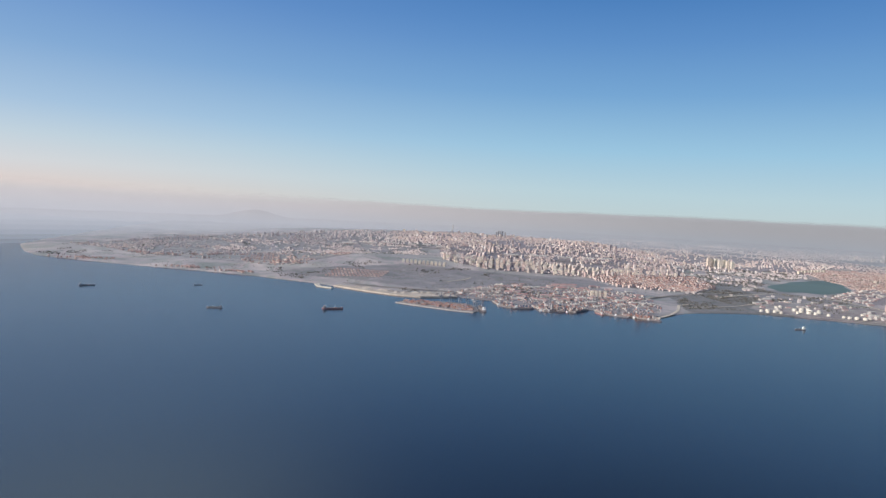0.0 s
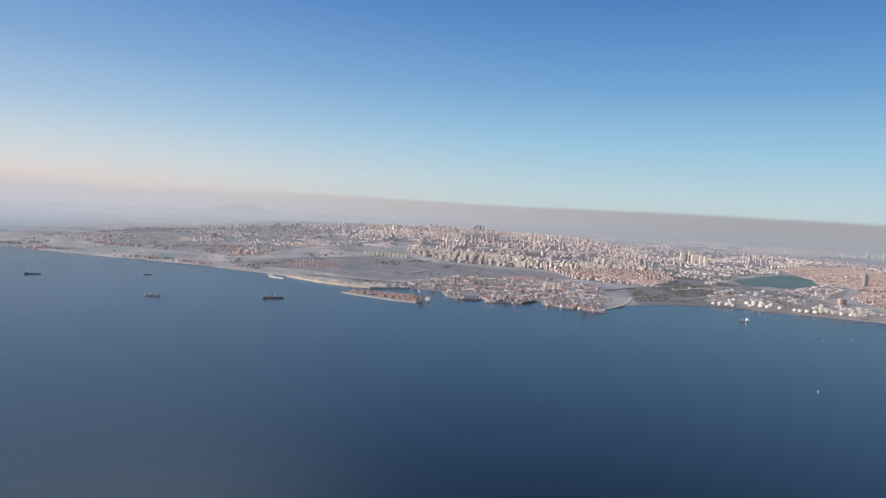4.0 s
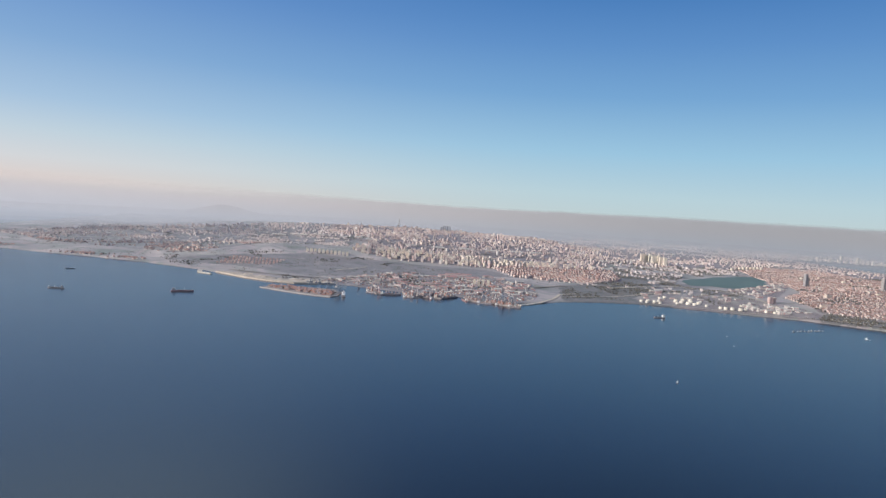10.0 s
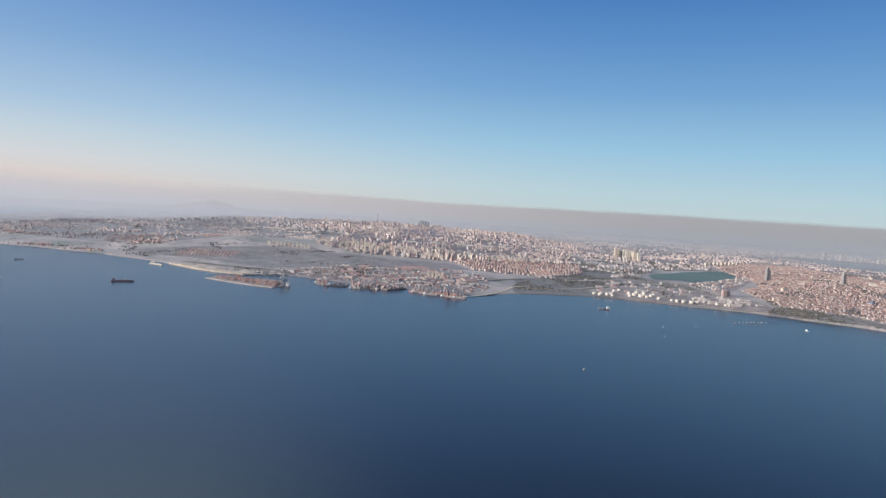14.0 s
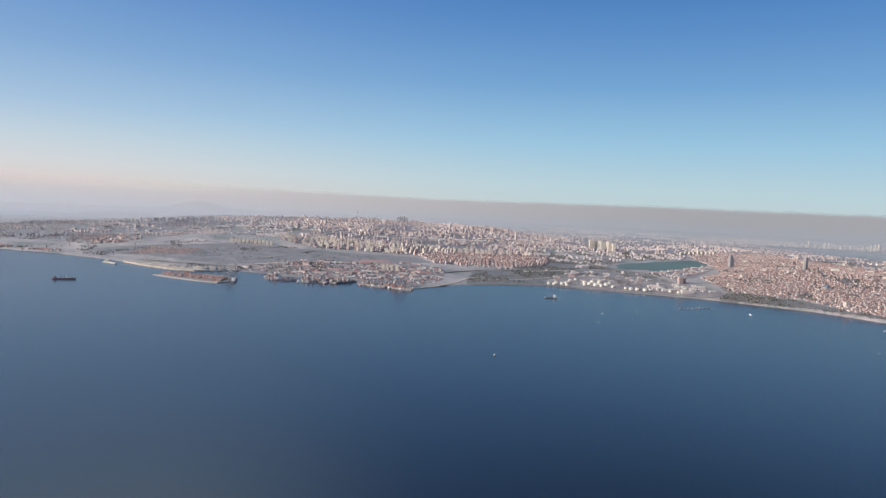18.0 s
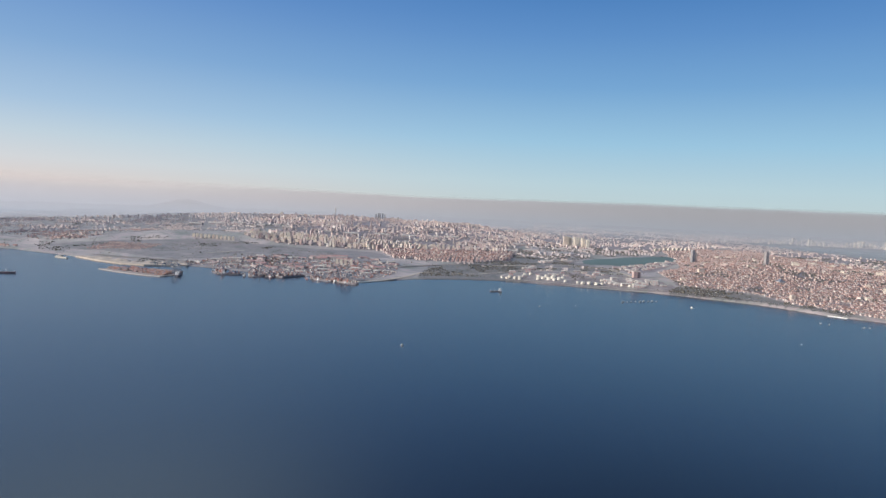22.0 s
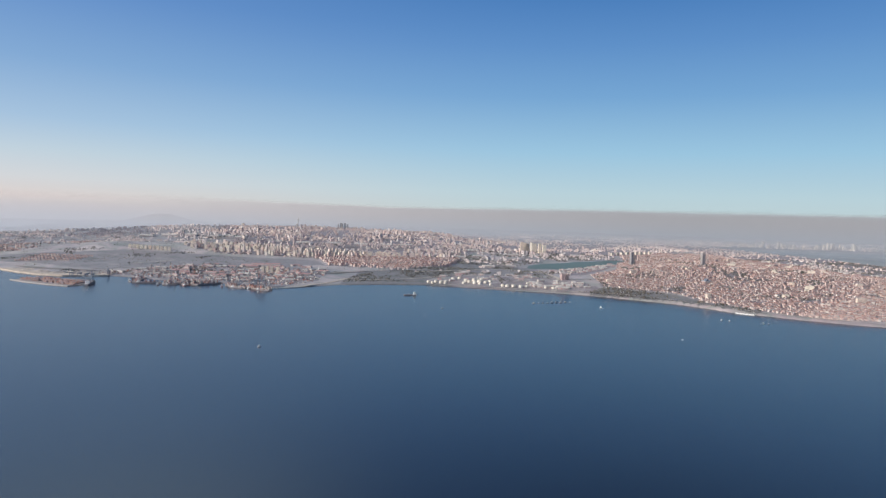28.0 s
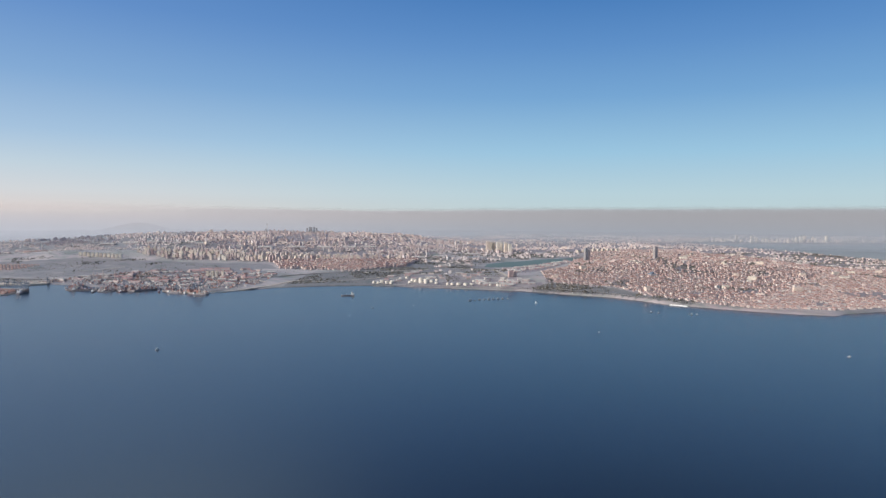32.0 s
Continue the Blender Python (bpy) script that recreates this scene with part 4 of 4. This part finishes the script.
for x, y, w, d in ((-186, 1350, 26, 9), (-150, 1372, 30, 9), (-110, 1385, 24, 9), (-60, 1380, 16, 8), (-30, 1384, 16, 8), (0, 1350, 18, 8), (86, 1300, 22, 8), (140, 1296, 26, 9), (198, 1315, 30, 9), (250, 1320, 26, 9), (300, 1330, 24, 9), (340, 1335, 24, 9),
                   (440, 1150, 20, 9), (475, 1180, 16, 8), (478, 1010, 16, 7), (428, 858, 13, 6), (436, 866, 10, 5), (520, 1060, 16, 7), (540, 1240, 24, 10), (600, 1300, 20, 8), (470, 1290, 22, 8), (700, 1390, 24, 9)):
    hall(x, y, w, d, random.uniform(2.0, 3.4), 0.1, M_METAL_ROOF, "long pale factory hall among houses", "factory halls")
for i in range(26):
    x = random.uniform(1070, 1215)
    hall(x, random.uniform(960, 1380), random.uniform(8, 16), random.uniform(4, 7), random.uniform(1.6, 2.6), random.uniform(-0.3, 0.3), M_METAL_ROOF, "long pale hall on the flat by the lagoon", "halls by the lagoon")
# the works by the shore: white sheds and a tall frame house
for i in range(40):
    x = random.uniform(508, 572)
    hall(x, 746 + (x - 512) * -0.2 + random.uniform(0, 46), random.uniform(4, 9), random.uniform(3.5, 5), random.uniform(1.4, 3.0), random.uniform(-0.2, 0.4), M_METAL_ROOF, "white shed of the shore works", "shore works")
tower_block(552, 800, 5.5, 4, 8, 0.2, M_PLASTER, "pale concrete office block of the shore works", "shore works")
tower_block(558, 803, 3.0, 4, 7, 0.2, M_PLASTER, "pale concrete office block of the shore works", "shore works")
for i in range(24):
    x = random.uniform(400, 520)
    hall(x, 775 + random.uniform(20, 80), random.uniform(4, 9), random.uniform(3, 4.5), random.uniform(1.2, 2.2), random.uniform(-0.2, 0.3), random.choice((M_METAL_ROOF, M_RUST_ROOF)), "low shed among dry fields behind the tanks", "field sheds")


# ---- oil tanks ----
def oil_tank(x, y, r, h):
    ob = thing("oil_tank", x, y, level(x, y) - 0.1, 0, "white cylindrical oil tank on bare ground near the shore", "oil tank", "oil tanks")
    shell = Form()
    shell.tube(0, 0, 0, h, r, r, 20)
    shell = part("shell", shell, M_WHITE, ob)
    dome = Form()
    dome.tube(0, 0, h + 0.002, h + 0.12, r * 1.02, r * 1.02, 20)
    dome.tube(0, 0, h + 0.122, h + 0.12 + r * 0.16, r * 0.98, r * 0.25, 20)
    part("roof", dome, M_WHITE, ob)
    stair = Form()
    for i in range(8):
        a = -1.9 + i * 0.16
        stair.box((r + 0.12) * math.cos(a), (r + 0.12) * math.sin(a), h * i / 8, 0.25, 0.25, h / 8)
    part("stair", stair, M_CONCRETE, shell)
    rim = Form()
    rim.tube(0, 0, 0, 0.25, r * 1.08, r * 1.08, 20)
    part("foundation", rim, M_CONCRETE, ob)


for x, y, r, h in ((388, 782, 1.9, 2.4), (393, 776, 1.9, 2.4), (397, 785, 2.2, 2.6), (403, 779, 2.2, 2.8), (409, 783, 2.2, 2.8), (408, 774, 1.8, 2.4), (418, 806, 2.0, 2.4), (426, 812, 2.0, 2.4),
                   (433, 792, 2.4, 3.0), (437, 784, 2.4, 3.0), (443, 795, 2.5, 3.2), (443, 778, 2.6, 3.2), (449, 786, 2.6, 3.2), (449, 774, 2.2, 2.8), (452, 796, 2.4, 3.0), (456, 780, 2.4, 3.0), (430, 778, 2.0, 2.4), (461, 768, 2.0, 2.4),
                   (474, 760, 1.9, 2.4), (479, 757, 2.2, 2.6), (486, 755, 2.4, 2.8), (494, 752, 2.4, 2.8), (501, 754, 2.0, 2.2), (522, 748, 1.8, 2.0), (530, 744, 2.0, 2.2), (536, 750, 1.8, 2.2), (505, 775, 1.6, 2.0), (462, 790, 1.8, 2.2)):
    oil_tank(x, y, r, h)


# ---- the port ----
def slab(name, ring, z0, z1, mat, label, category="quay"):
    f = Form()
    f.prism(ring, z0, z1)
    return whole(name, f, [mat], label, category, kind="structure")


slab("quay", [(-128, 799), (-83, 765), (-48, 746), (-20, 741), (8, 752), (22, 758), (22, 775), (-60, 790), (-120, 815)], -2, 1.5, M_FILL, "long quay of pale marble fill with a straight edge")
slab("quay", [(-43, 692), (-14, 674), (15, 659), (36, 653), (42, 662), (42, 690), (30, 712), (-10, 716), (-40, 700)], -2, 0.55, M_PIER, "concrete container terminal on a mole")
slab("breakwater", [(-153, 806), (-146, 786), (-127, 776), (-126, 779), (-142, 789), (-148, 808)], -2, 1.2, M_STONE, "hooked breakwater of pale stone", "breakwater")
slab("breakwater", [(-45, 690), (-15, 671), (15, 656), (36, 650), (37, 652.9), (15, 658.9), (-14, 673.9), (-43, 691.9)], -2, 0.8, M_CONCRETE, "pale stone wall along the terminal's sea side", "breakwater")
PIERS = []
for ring in ([(62, 742), (66, 722), (78, 697), (104, 703), (104, 707), (82, 703), (76, 722), (72, 744)], [(104, 724), (112, 688), (118, 688), (140, 722)], [(126, 722), (128, 696), (136, 696), (140, 724)],
             [(142, 724), (140, 694), (147, 693), (166, 716)], [(172, 716), (176, 692), (200, 681), (202, 684), (184, 695), (182, 714)], [(198, 698), (208, 676), (228, 668), (230, 672), (216, 684), (212, 696)]):
    deck = 1.3 + 0.0013 * (ring[0][0] - 60)
    PIERS.append((ring, deck))
    slab("pier", ring, -2, deck, M_PIER, "stained concrete shipyard pier with worn edges", "pier")
slab("pier", [(672, 601.4), (684, 590.7), (684.5, 591.2), (672.5, 601.9)], -2, 0.7, M_SHIPWHITE, "thin white landing stage along the promenade", "pier")

# pale heaps on the fill
for i in range(26):
    x = random.uniform(-105, 5)
    y = np.interp(x, (-128, -48, 8), (800, 750, 756)) + random.uniform(9, 22)
    f = Form()
    r = random.uniform(2, 4.5)
    f.tube(0, 0, 0, r * 0.35, r, r * 0.25, 9)
    ob = whole("marble_mound", f, [M_FILL], "pale heap of crushed marble on the quay", "heap", "marble heaps")
    ob.matrix_basis = pose(x, y, 1.45, 0, 0, random.uniform(0, 90)) @ Matrix.Diagonal((1.6, 1, 1, 1))


boxes = Form()
for i in range(26):
    for j in range(4):
        x = -36 + 2.8 * i
        y = np.interp(x, (-41, -14, 15, 36), (696, 682, 667, 661)) + 0.6 + j * 7.0
        if random.random() < 0.9 and y < np.interp(x, (-40, -10, 30, 42), (700, 712, 706, 685)):
            for row in range(random.randint(7, 10)):
                for tier in range(random.randint(1, 4)):
                    boxes.box(x + row * 0.23, y + row * 0.51, 0.55 + 0.53 * tier, 2.42, 0.5, 0.52, -0.42)
whole("container_stacks", boxes, [M_CONTAINER], "stacks of rusty red and blue shipping containers on the mole", "containers", kind="stuff")


def gantry_crane(x, y, turn, z=0.55, paint=None, k=1.0):
    ob = thing("gantry_crane", x, y, z, turn, "tall ship-to-shore gantry crane on the quay", "crane", "gantry cranes")
    paint = paint or M_CRANE
    for a in (-1, 1):
        for b in (-1.6, 1.6):
            f = Form()
            f.beam((a * 1.6 * k, b * k, 0), (a * 1.6 * k, b * k, 8 * k), 0.4)
            part("leg", f, paint, ob)
    f = Form()
    f.box(0, 0, 8 * k, 3.8 * k, 4.0 * k, 0.6 * k)
    part("portal", f, paint, ob)
    f = Form()
    f.box(-0.5, -3 * k, 8.6 * k, 1.0 * k, 17 * k, 0.7 * k)
    part("boom", f, paint, ob)
    f = Form()
    f.beam((-0.5, 0, 8.6 * k), (-0.5, 0.8 * k, 13 * k), 0.5)
    part("mast", f, paint, ob)
    for end in (-10.5, 5):
        f = Form()
        f.beam((-0.5, 0.8 * k, 13 * k), (-0.5, end * k, 9.2 * k), 0.2)
        part("stay", f, paint, ob)
    f = Form()
    f.box(-0.5, 3 * k, 9.3 * k, 1.8 * k, 2.6 * k, 1.2 * k)
    part("machine_house", f, M_METAL_ROOF, ob)


for x, y in ((4, 716), (14, 713), (24, 710), (32, 704), (39, 690), (40, 676)):
    gantry_crane(x, y, -0.3 if x < 38 else 1.3, k=0.75)
for x, y, k, red in ((20, 765, 0.5, 0), (52, 757, 0.5, 1), (80, 703, 0.5, 1), (116, 699, 0.45, 1), (132, 703, 0.6, 0), (146, 703, 0.5, 1), (178, 700, 0.5, 0), (192, 690, 0.6, 0), (212, 686, 0.9, 0), (220, 678, 0.8, 0), (205, 700, 0.6, 0)):
    gantry_crane(x, y, random.uniform(-0.6, 0.6), 1.5, (M_CRANE, M_CRANE_RED)[red], k)


# plates, crates and machines lying about the yards
f = Form()
rnd = random.Random(77)
count = 0
while count < 1900:
    x, y = rnd.uniform(-5, 262), rnd.uniform(680, 860)
    if inside(PORT, x, y) and level(x, y) > 1.2:
        f.box(x, y, level(x, y) - 0.1, rnd.uniform(0.5, 2.6), rnd.uniform(0.4, 1.2), rnd.uniform(0.3, 1.6), rnd.uniform(0, 3))
        count += 1
for ring, deck in PIERS:
    px, py = [p[0] for p in ring], [p[1] for p in ring]
    for _ in range(260):
        x, y = rnd.uniform(min(px), max(px)), rnd.uniform(min(py), max(py))
        if inside(ring, x, y):
            f.box(x, y, deck - 0.05, rnd.uniform(0.5, 2.4), rnd.uniform(0.4, 1.1), rnd.choice((0.4, 0.6, 1.0, 1.6, 2.6)), rnd.uniform(0, 3))
whole("yard_clutter", f, [M_YARD], "crates, plates and machines lying about the shipyards", "clutter", kind="stuff")

f = Form()
count = 0
while count < 70:
    x, y = rnd.uniform(-5, 262), rnd.uniform(680, 870)
    if inside(PORT, x, y) and level(x, y) > 1.2:
        f.box(x, y, level(x, y) - 0.1, rnd.uniform(0.8, 2.4), rnd.uniform(0.7, 1.3), rnd.uniform(0.8, 2.6), rnd.uniform(0, 3))
        count += 1
whole("yard_sheds", f, [M_METAL_ROOF], "small pale cabins and blocks scattered over the shipyards", "cabins", kind="stuff")


def ship(x, y, length, turn, hull_mat, kind, label, group="ships", tall=1.0, house_mat=None):
    """A ship with a raked bow; the deckhouse stands aft."""
    ob = thing("ship", x, y, 0, turn, label, "ship", group)
    w, h = length * 0.15, length * 0.06
    f = Form()
    secs = []
    for u, b, lift in ((-0.5, 0.75, 0.15), (-0.44, 1, 0.02), (0.3, 1, 0), (0.42, 0.7, 0.1), (0.5, 0.03, 0.45)):
        secs.append([(u * length, s * b * w / 2 * k, z) for s, k, z in ((-1, 0.8, -0.3), (-1, 1, h * (1 + lift)), (1, 1, h * (1 + lift)), (1, 0.8, -0.3))])
    pts = [p for s in secs for p in s]
    faces = [(0, 1, 2, 3), (19, 18, 17, 16)]
    for i in range(4):
        for j in range(4):
            faces.append((4 * i + j, 4 * (i + 1) + j, 4 * (i + 1) + (j + 1) % 4, 4 * i + (j + 1) % 4))
    f.poly(pts, faces)
    part("hull", f, hull_mat, ob)
    n = 5
    for i in range(n):
        f = Form()
        f.box(length * (-0.22 + 0.6 * (i + 0.5) / n), 0, h * 1.02, length * 0.1, w * 0.7, length * 0.012)
        part("hatch_cover", f, M_DECK, ob)
        if kind == "container" :
            f = Form()
            for a in range(4):
                f.box(length * (-0.22 + 0.6 * (i + 0.5) / n), w * (-0.33 + 0.22 * a), h * 1.02 + length * 0.013, length * 0.1, w * 0.2, length * random.uniform(0.03, 0.06))
            part("containers", f, M_CONTAINER, ob)
    f = Form()
    k = length * tall
    f.box(-length * 0.37, 0, h * 1.03, k * 0.12, w * 0.85, k * 0.05)
    f.box(-length * 0.36, 0, h * 1.03 + k * 0.0502, k * 0.09, w * 0.75, k * 0.03)
    f.box(-length * 0.35, 0, h * 1.03 + k * 0.0804, k * 0.05, w * 1.0, k * 0.02)
    house = part("deckhouse", f, house_mat or M_SHIPWHITE, ob)
    f = Form()
    f.tube(-length * 0.42, 0, h * 1.03 + length * 0.05, h + length * 0.12, length * 0.018, length * 0.015, 8)
    part("funnel", f, hull_mat, house)
    for u in (-0.33, 0.1, 0.44):
        f = Form()
        f.beam((length * u, 0, h * 1.0), (length * u, 0, h + length * (0.15 if u < 0.4 else 0.09)), length * 0.01)
        part("mast", f, M_SHIPWHITE, ob)
    return ob


anchored = "rusty dark cargo ship at anchor on calm water"
# anchored ships' deckhouses greyed as if faded by haze
ship(-100, 623.5, 20, 0.35, M_HULL_RED, "bulk", "long red-hulled cargo ship at anchor", "anchored ships", house_mat=M_BOAT)
ship(-368, 685, 15, 0.55, M_HULL_DARK, "bulk", anchored, "anchored ships", house_mat=M_BOAT)
ship(-271, 738, 9, 0.5, M_HULL_DARK, "bulk", anchored, "anchored ships", house_mat=M_BOAT)
ship(-202, 592, 14, 3.3, M_HULL_DARK, "bulk", anchored, "anchored ships", house_mat=M_BOAT)
ship(370, 663, 13, 3.4, M_HULL_DARK, "bulk", "dark tanker at anchor with a bright white deckhouse", "anchored ships", 2.0)
moored = "ship moored at a shipyard pier"
ship(46, 674, 26, 1.75, M_HULL_DARK, "container", "dark container ship moored at the end of the mole", "moored ships")
ship(70, 709, 16, -1.0, M_HULL_DARK, "bulk", "dark " + moored, "moored ships")
ship(92, 698, 22, 0.2, M_HULL_DARK, "bulk", "dark " + moored, "moored ships")
ship(108, 690, 15, 1.7, M_HULL_DARK, "bulk", "dark " + moored, "moored ships")
ship(122, 688, 12, 0.1, M_HULL_DARK, "bulk", "dark " + moored + " with a white deckhouse", "moored ships")
ship(137, 690, 14, 1.4, M_HULL_RED, "bulk", "red-hulled " + moored, "moored ships")
ship(172, 694, 16, 1.9, M_HULL_RED, "bulk", "red-hulled " + moored, "moored ships")
ship(192, 680, 16, -0.4, M_HULL_DARK, "bulk", "dark " + moored, "moored ships")
ship(206, 681, 12, 1.2, M_SHIPWHITE, "bulk", "white " + moored, "moored ships")
ship(222, 666, 15, -0.35, M_HULL_DARK, "bulk", "dark " + moored, "moored ships")


def boat(x, y, length, turn, label="small white motor boat on open water", wake=0.0, dark=False):
    ob = thing("boat", x, y, 0, turn, label, "boat", "boats")
    f = Form()
    w, h = length * 0.3, length * 0.14
    ring = [(-length / 2, -w * 0.4), (length * 0.15, -w / 2), (length / 2, 0), (length * 0.15, w / 2), (-length / 2, w * 0.4)]
    f.prism(ring, -0.1, h)
    part("hull", f, M_BOAT if dark or not wake else M_SHIPWHITE, ob)
    f = Form()
    f.box(-length * 0.08, 0, h + 0.002, length * 0.35, w * 0.6, length * 0.16)
    f.box(-length * 0.02, 0, h + length * 0.1602, length * 0.2, w * 0.5, length * 0.1)
    part("cabin", f, M_BOAT if dark or length < 2.1 else M_SHIPWHITE, ob)
    f = Form()
    f.beam((-length * 0.1, 0, h), (-length * 0.1, 0, h + length * 0.5), length * 0.03)
    part("mast", f, M_HULL_DARK, ob)
    if wake:
        f = Form()
        f.poly([(-length * 0.5, -w * 0.4, 0.03), (-length * 0.5, w * 0.4, 0.03), (-length * wake, w * 0.9, 0.03), (-length * wake, -w * 0.9, 0.03)], ((3, 2, 1, 0), (0, 1, 2, 3)))
        part("wake", f, M_FOAM, ob)


for x, y, n, t, wk in ((290, 390, 2.6, 0.9, 0), (401, 575, 2.0, 0.3, 0), (386, 528, 1.2, 2.0, 0), (550, 613, 3.4, 1.8, 1.3), (566, 454, 1.6, 0.4, 0), (689, 373, 1.8, 2.6, 0), (643, 550, 2.2, 0.2, 0), (668, 542, 2.6, 0.4, 1.5),
                       (672, 541, 2.0, 0.1, 0), (638, 554, 2.4, 0.3, 0), (436, 590, 1.4, 0.4, 0)):
    boat(x, y, n, t, wake=wk)
for i in range(9):
    k = i / 8
    boat(490 + 38 * k, 630 + 16 * k + random.uniform(-1, 1), random.uniform(2.2, 3.6), 0.4 + random.uniform(-0.2, 0.2), "grey moored fishing boat in a line off the shore", dark=True)

# chimneys and masts
for x, y, h, r in ((56, 795, 8, 0.7), (60, 796, 7, 0.7), (66, 797, 9, 0.6), (76, 806, 7.5, 0.6), (122, 696, 7, 0.8), (214, 690, 14, 0.4), (150, 812, 6, 0.5)):
    ob = thing("chimney", x, y, max(1.5, level(x, y)) - 0.2, 0, "pale concrete chimney by the docks", "chimney", "chimneys")
    f = Form()
    f.tube(0, 0, 0, h, r, r * 0.7, 12)
    part("shaft", f, M_CONCRETE, ob)
    f = Form()
    f.tube(0, 0, h + 0.002, h + 0.4, r * 0.8, r * 0.8, 12)
    part("rim", f, M_RUST_ROOF, ob)
ob = thing("television_tower", 30, 1790, level(30, 1790) - 0.3, 0, "thin television tower on the far skyline", "tower")
f = Form()
f.tube(0, 0, 0, 20, 1.0, 0.6, 10)
part("shaft", f, M_CONCRETE, ob)
f = Form()
f.tube(0, 0, 18, 21, 1.8, 1.4, 12)
part("cabin", f, M_CONCRETE, ob)
f = Form()
f.tube(0, 0, 21, 29, 0.5, 0.2, 8)
part("antenna", f, M_CONCRETE, ob)

ob = thing("mosque", 716, 772, level(716, 772) - 0.2, 0.2, "grey domed mosque among red roofs", "mosque")
f = Form()
f.box(0, 0, 0, 7, 7, 3.2)
part("wall", f, M_CONCRETE, ob)
for r, z, dx, dy in ((3.0, 3.2, 0, 0), (1.3, 3.0, 2.6, 2.6), (1.3, 3.0, -2.6, 2.6), (1.3, 3.0, 2.6, -2.6), (1.3, 3.0, -2.6, -2.6)):
    f = Form()
    for i in range(4):
        a0, a1 = i * math.pi / 8, (i + 1) * math.pi / 8
        f.tube(dx, dy, z + r * math.sin(a0), z + r * math.sin(a1), r * math.cos(a0), max(0.05, r * math.cos(a1)), 14)
    part("dome", f, M_CRANE, ob, "lead-grey dome")
for dx in (-3.6, 3.6):
    f = Form()
    f.tube(dx, 3.4, 0, 8, 0.4, 0.35, 8)
    f.tube(dx, 3.4, 8, 10, 0.4, 0.05, 8)
    part("minaret", f, M_CONCRETE, ob)


# ---- trees ----
def clump(form, x, y, z, r, seed, lumps=4):
    """A ragged crown of several lumps of leaves."""
    rnd = random.Random(seed)
    for _ in range(lumps):
        a, q = rnd.uniform(0, 6.28), rnd.uniform(0.2, 0.6) * r
        cx, cy, cz, s = x + q * math.cos(a), y + q * math.sin(a), z + rnd.uniform(0.5, 1.2) * r, r * rnd.uniform(0.4, 0.65)
        ring = [(cx + s * rnd.uniform(0.7, 1.15) * math.cos(b), cy + s * rnd.uniform(0.7, 1.15) * math.sin(b), cz + rnd.uniform(-0.25, 0.25) * s) for b in (0, 1.05, 2.1, 3.14, 4.19, 5.24)]
        form.poly(ring + [(cx, cy, cz + s), (cx, cy, cz - s)], [(i, (i + 1) % 6, 6) for i in range(6)] + [((i + 1) % 6, i, 7) for i in range(6)])


def tree(x, y, r):
    ob = thing("tree", x, y, level(x, y) - 0.1, 0, "dark round-headed tree in the park by the sea", "tree", "park trees")
    f = Form()
    f.tube(0, 0, 0, r * 0.9, r * 0.13, r * 0.07, 6)
    part("trunk", f, M_BARK, ob)
    f = Form()
    clump(f, 0, 0, r * 0.3, r, x * 31 + y)
    part("crown", f, M_LEAF, ob)
    return ob


park = [tree(600 + 9 * i, 716 - 5 * i, 0.9 + 0.12 * i) for i in range(5)]
count = 0
while count < 250:
    x, y = random.uniform(560, 705), random.uniform(590, 745)
    if inside(PARK, x, y) and patchy(x, y, 0.05, 40) > (-0.2 if x < 625 else 0.1):
        put(park, x, y, random.uniform(0, 6), 0.1)
        count += 1
f = Form()
spots = np.random.RandomState(12).uniform((-640, 660), (1345, 1480), (140000, 2))
heights = height(spots[:, 0], spots[:, 1])
in_wood, in_town = inside(WOODS, spots[:, 0], spots[:, 1]) | inside(VALLEY, spots[:, 0], spots[:, 1]) | inside(EAST_FLAT, spots[:, 0], spots[:, 1]), inside(OLD_TOWN, spots[:, 0], spots[:, 1])
on_land = (heights > 1.4) & (lake_field(spots[:, 0], spots[:, 1]) > 1.05)
count = 0
for (x, y), z, wood, town, land in zip(spots.tolist(), heights.tolist(), in_wood, in_town, on_land):
    if land and count < 22000:
        dense = patchy(x, y, 0.03, 55) + 0.5 * patchy(x, y, 0.1, 56)
        if (dense > 0.03 and wood) or (town and (patchy(x, y, 0.02, 3) + 0.35 * patchy(x, y, 0.06, 13) > 0.27 or dense > 0.30)) or (not wood and dense + 0.7 * patchy(x, y, 0.008, 70) > 0.60):
            clump(f, x, y, z, random.uniform(0.5, 1.2), count)
            count += 1
whole("woods", f, [M_LEAF], "dark tree clumps in the valleys and gardens", "trees", kind="stuff")
f = Form()
count = 0
for (x, y), z, wood, town, land in zip(spots[::-1].tolist(), heights[::-1].tolist(), in_wood[::-1], in_town[::-1], on_land[::-1]):
    if land and not town and count < 12000 and patchy(x, y, 0.012, 90) + 0.6 * patchy(x, y, 0.07, 91) > 0.02:
        clump(f, x, y, z - 0.2, random.uniform(0.4, 0.9), count, 2)
        count += 1
whole("dry_bushes", f, [M_DRY], "low dry bushes over the brown slopes", "bushes", kind="stuff")
